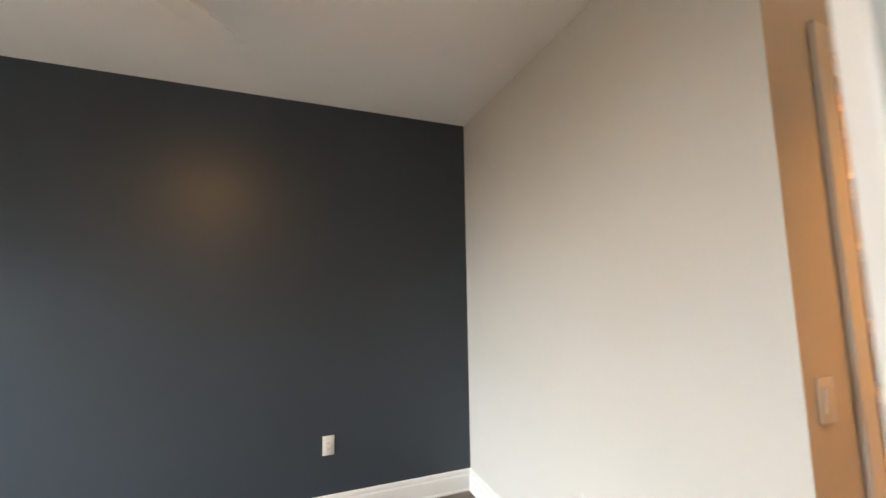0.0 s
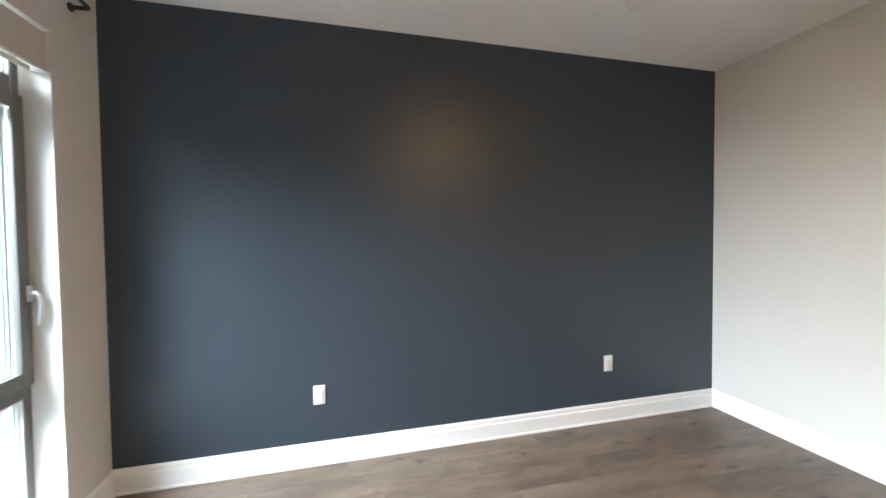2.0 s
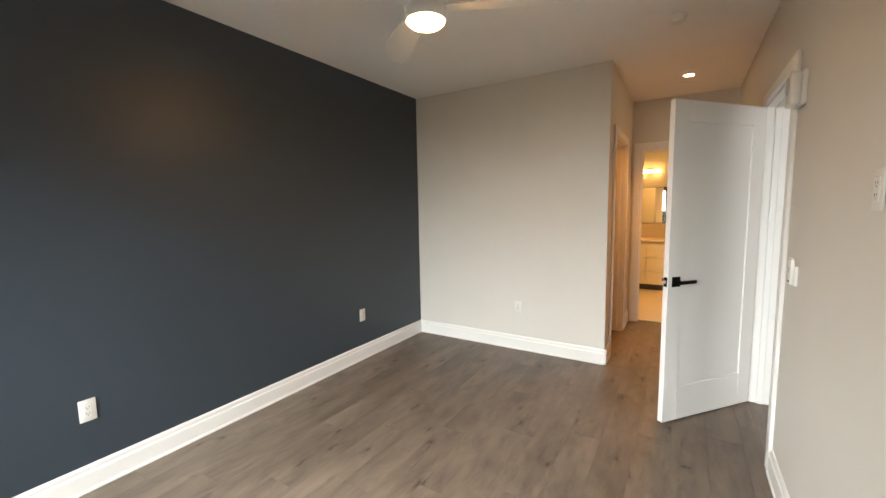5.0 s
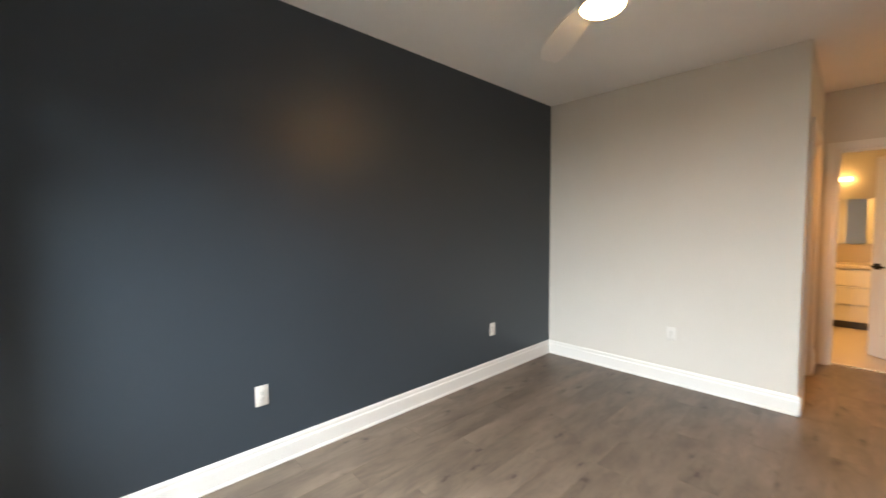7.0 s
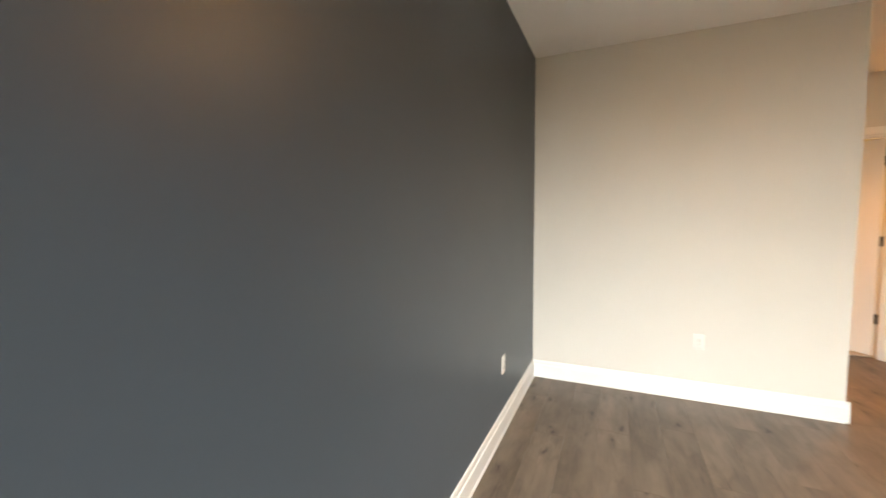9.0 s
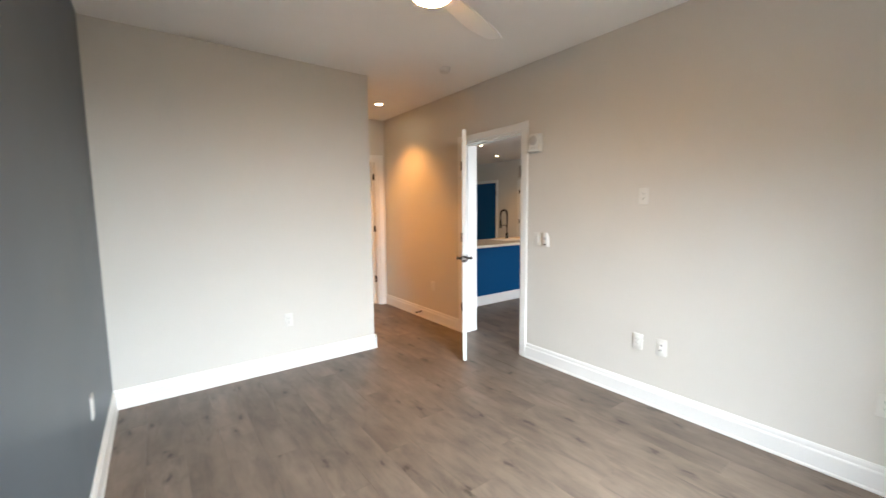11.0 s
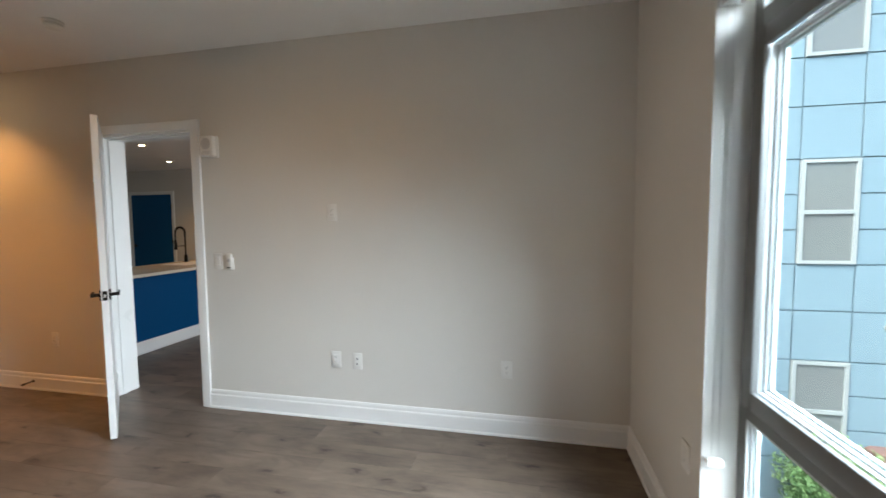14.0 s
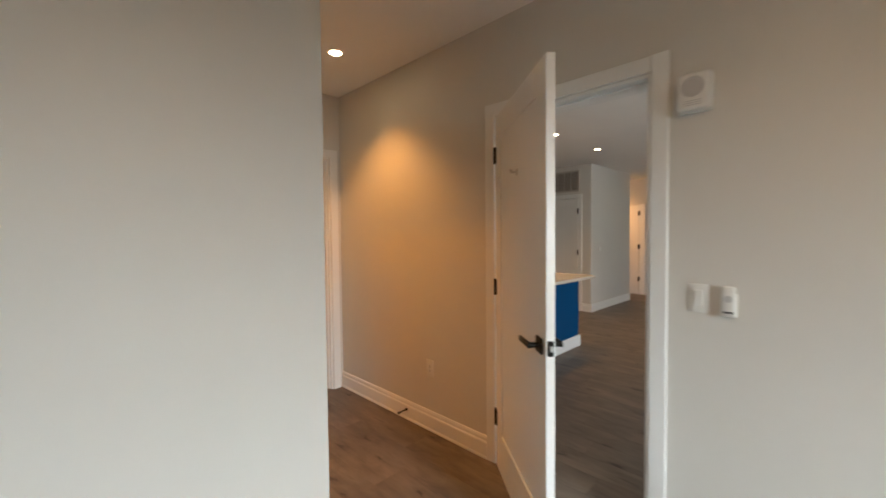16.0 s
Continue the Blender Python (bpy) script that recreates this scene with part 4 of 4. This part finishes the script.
def far_window(y1, y0, z0):
    w, h = y1 - y0, 1.58
    fw = part("window", boxed(-0.035, 0.028, y0, y1, z0, z0 + 0.05), M_FARFRAME, wing, "white sash window")
    for a, b, c, d in ((y0, y0 + 0.05, 0.05, h), (y1 - 0.05, y1, 0.05, h), (y0 + 0.05, y1 - 0.05, h - 0.05, h), (y0 + 0.05, y1 - 0.05, h / 2 - 0.03, h / 2 + 0.03)):
        part("window_frame", boxed(-0.035, 0.028, a, b, z0 + c, z0 + d), M_FARFRAME, fw)
    for c, d in ((0.05, h / 2 - 0.03), (h / 2 + 0.03, h - 0.05)):
        part("pane", boxed(-0.004, 0.004, y0 + 0.05, y1 - 0.05, z0 + c, z0 + d), M_FARGLASS, fw)


for s in range(-1, 3):
    lines = [z + 3.1 * s - GZ for z in ROWS_Z] + [0.70 + 3.1 * (s + 1) - GZ]
    for y1, y0, win in COLS:
        for k in range(5):
            z0, z1 = lines[k], lines[k + 1]
            if win and k < 3:
                continue
            z0 = max(z0, 0.02)
            part("panel", boxed(0, 0.028, y0 + 0.012, y1 - 0.012, z0 + 0.010, z1 - 0.010, bevel=0.002), M_PANEL, wing)
        if win:
            far_window(y1 - 0.015, y0 + 0.015, lines[0] + 0.01)
for y1, y0, win in COLS:
    part("panel", boxed(0, 0.028, y0 + 0.012, y1 - 0.012, 0.03, 0.69 - 3.1 - GZ, bevel=0.002), M_PANEL, wing)


def crown_mesh(centres, count, size, seed):
    """Many small bent leaves scattered through overlapping clumps."""
    rnd = random.Random(seed)
    verts, faces = [], []
    for _ in range(count):
        c, r = centres[rnd.randrange(len(centres))]
        d = Vector((rnd.gauss(0, 1), rnd.gauss(0, 1), rnd.gauss(0, 0.8))).normalized() * r * rnd.random() ** 0.45
        p = Vector(c) + d
        q = Euler((rnd.uniform(-1.2, 1.2), rnd.uniform(-1.2, 1.2), rnd.uniform(0, 6.28))).to_matrix()
        s = size * rnd.uniform(0.6, 1.3)
        i = len(verts)
        for v in ((-0.5, 0, 0), (0, -0.3, 0.1), (0.55, 0, 0), (0, 0.3, 0.1)):
            verts.append(p + q @ (Vector(v) * s))
        faces += [(i, i + 1, i + 2), (i, i + 2, i + 3)]
    me = bpy.data.meshes.new("crown")
    me.from_pydata(verts, [], faces)
    return me


def tree(x, y, h, spread, seed, leaves=9000):
    rnd = random.Random(seed)
    root = thing("tree", pose(x, y, GZ), "leafy green broadleaf tree in the courtyard", "tree", "trees outside")
    bm = bmesh.new()
    tube(bm, (0, 0, 0), (0.1, 0.05, h * 0.5), 0.17, 0.11, 12)
    centres = []
    for k in range(20):
        a = k * 2.4 + rnd.random()
        z = h * (0.12 + 0.72 * rnd.random())
        tip = (spread * math.cos(a) * (0.35 + 0.5 * rnd.random()), spread * math.sin(a) * (0.35 + 0.5 * rnd.random()), z + h * 0.14)
        tube(bm, (0.08, 0.04, min(z, h * 0.5) * 0.9), tip, 0.06, 0.02, 8)
        centres.append((tip, spread * rnd.uniform(0.32, 0.50)))
        centres.append(((tip[0] * 0.6, tip[1] * 0.6, tip[2] + 0.3), spread * rnd.uniform(0.25, 0.45)))
    part("trunk", bm, M_BARK, root, "brown branching trunk", smooth=True)
    me = crown_mesh(centres, leaves, 0.26, seed)
    me.materials.append(M_LEAF)
    ob = new("crown", me)
    ob.parent = root
    tagged(ob, "uneven crown of small green leaves", kind="stuff")


tree(-18.5, -13.2, 11.5, 4.2, 3, 20000)
tree(-23.0, -10.0, 12.5, 4.6, 5, 20000)
tree(-19.0, -18.5, 12.0, 4.4, 8, 20000)
tree(-26.0, -16.0, 14.0, 5.0, 11, 20000)
tree(1.0, -24.0, 10.0, 3.4, 13)
tree(-7.0, -22.0, 10.0, 3.4, 17)


def shrub(x, y, r, seed):
    root = thing("shrub", pose(x, y, GZ + 0.03), "rounded green courtyard shrub", "shrub", "shrubs outside")
    rnd = random.Random(seed)
    cs = [((rnd.uniform(-r, r) * 0.34, rnd.uniform(-r, r) * 0.34, r * rnd.uniform(0.3, 1.0)), r * rnd.uniform(0.24, 0.42)) for _ in range(12)]
    me = crown_mesh(cs, 9000, 0.062, seed)
    me.materials.append(M_SHRUB)
    ob = new("foliage", me)
    ob.parent = root
    tagged(ob, kind="stuff")
    part("stem", tubed((0, 0, 0), (0, 0, r * 0.6), 0.03, 0.015, 8), M_BARK, root)


shrub(7.0, -7.72, 1.02, 21)
shrub(6.5, -9.6, 0.65, 22)
shrub(5.6, -6.6, 0.55, 23)

wall_red = thing("red_wall", pose(-15.2, -11.5, GZ, 0, 0, 25), "low red-orange painted garden wall", "garden wall")
part("wall_body", boxed(-0.12, 0.12, -6, 6, 0, 1.05, bevel=0.01), M_RED, wall_red)
part("coping", boxed(-0.16, 0.16, -6.05, 6.05, 1.05, 1.10, bevel=0.01), M_OUTWALL, wall_red)
tbl = thing("bistro_table", pose(-13.3, -10.6, GZ), "round grey metal courtyard table on splayed legs", "table")
part("tabletop", lathe([(0.50, 0.72), (0.50, 0.745), (0.48, 0.75), (0.001, 0.75)]), M_GREYPLASTIC, tbl, smooth=True)
for k in range(4):
    a = 0.4 + k * math.pi / 2
    part("leg", tubed((0.18 * math.cos(a), 0.18 * math.sin(a), 0.72), (0.34 * math.cos(a), 0.34 * math.sin(a), 0), 0.025, sides=10), M_BLACK, tbl)
structure("garden_path", boxed(-14.8, -3.0, -12.5, -4.34, GZ, GZ + 0.04), M_PAVING, "pale stone garden paving", "pavement")


def boulder(x, y, r, seed):
    rnd = random.Random(seed)
    bm = bmesh.new()
    bmesh.ops.create_icosphere(bm, subdivisions=3, radius=r)
    for v in bm.verts:
        f = 1 + 0.35 * noise.noise(v.co * (1.6 / r) + Vector((seed, 0, 0)))
        v.co = Vector((v.co.x * f * 1.3, v.co.y * f, v.co.z * f * 0.7 + r * 0.45))
    ob = tagged(new("boulder", mesh_of("boulder", bm, M_STONE, True)), "rounded pale garden boulder", "boulder", "garden boulders")
    ob.location = (x, y, GZ + 0.03)


M_STONE = paint("pale_boulder_stone", (0.55, 0.53, 0.48), 0.85, 0.15, 0.5, 18)
for k, (x, y, r) in enumerate(((-6.4, -7.6, 0.38), (-7.6, -7.4, 0.30), (-8.3, -8.5, 0.42), (-5.4, -7.0, 0.26))):
    boulder(x, y, r, k + 2)

for z in (2.85, -0.24):
    ev = thing("exhaust_vent", pose(7.5, -8.75, z), "small round exhaust vent cap on the blue cladding", "vent", "exhaust vents")
    part("collar", tubed((0.005, 0, 0), (-0.03, 0, 0), 0.060, sides=20), M_FARFRAME, ev)
    part("hood", tubed((-0.03, 0, 0.005), (-0.085, 0, -0.02), 0.050, 0.036, sides=20), M_GREYPLASTIC, ev)
brick_wall = thing("garden_wall", pose(7.44, -8.50, GZ + 0.05, 0, 0, 213), "low reddish-brown garden wall with a flat coping", "garden wall")
part("wall_body", boxed(0.0, 2.4, 0.02, 0.43, 0, 1.00, bevel=0.02, seg=2), M_TERRA, brick_wall)
part("coping", boxed(-0.01, 2.43, 0, 0.45, 1.00, 1.07, bevel=0.025, seg=3), M_TERRA, brick_wall, smooth=True)
stool = thing("wooden_stool", pose(5.35, -7.4, GZ + 0.05), "small light wooden garden stool", "stool")
part("seat", boxed(-0.25, 0.25, -0.25, 0.25, 0.66, 0.70, bevel=0.01), M_PINE, stool)
for sx in (-1, 1):
    for sy in (-1, 1):
        part("leg", tubed((sx * 0.19, sy * 0.19, 0.66), (sx * 0.23, sy * 0.23, 0), 0.022, sides=10), M_PINE, stool)

# ---- floor planks ----
PW, PL = 0.182, 1.22


def plank_mesh(w, l):
    bm = boxed(-w / 2 + 0.0004, w / 2 - 0.0004, -l / 2 + 0.0004, l / 2 - 0.0004, -0.007, 0.0)
    me = mesh_of("plank", bm, M_FLOOR)
    return me


PLANKS = {}


def lay(x0, x1, y0, y1, parts):
    """Lays staggered planks that run along y over a rectangle; far ones go into one joined mesh."""
    rnd = random.Random(4)
    joined = bmesh.new()
    n = 0
    i = math.floor(x0 / PW)
    while i * PW < x1:
        a, b = max(i * PW, x0), min((i + 1) * PW, x1)
        j0 = y0 - ((i * 0.4271) % 1.0) * PL
        while j0 < y1:
            c, d = max(j0, y0), min(j0 + PL, y1)
            if b - a > 0.01 and d - c > 0.01:
                if parts and n < 300:
                    key = (round(b - a, 3), round(d - c, 3))
                    if key not in PLANKS:
                        PLANKS[key] = plank_mesh(b - a, d - c)
                    ob = new("plank", PLANKS[key])
                    ob.location = ((a + b) / 2, (c + d) / 2, 0)
                    ob.parent = floor
                    n += 1
                else:
                    k = [joined.verts.new((x, y, 0)) for x, y in ((a + 0.0008, c + 0.0008), (b - 0.0008, c + 0.0008), (b - 0.0008, d - 0.0008), (a + 0.0008, d - 0.0008))]
                    joined.faces.new(k)
            j0 += PL
        i += 1
    if len(joined.verts):
        ob = part("far_planks", joined, M_FLOOR, floor)
        tagged(ob, "grey-brown oak vinyl planks", kind="stuff")
    else:
        joined.free()


lay(0, X1, Y0, YE + 0.08, True)
lay(X1, 10.6, Y0, 7.2, False)
structure("floor_closet", boxed(0, 1.879, 0.12, 2.11, -0.0075, -0.001), M_SUBFLOOR, "dim closet floor", "floor")
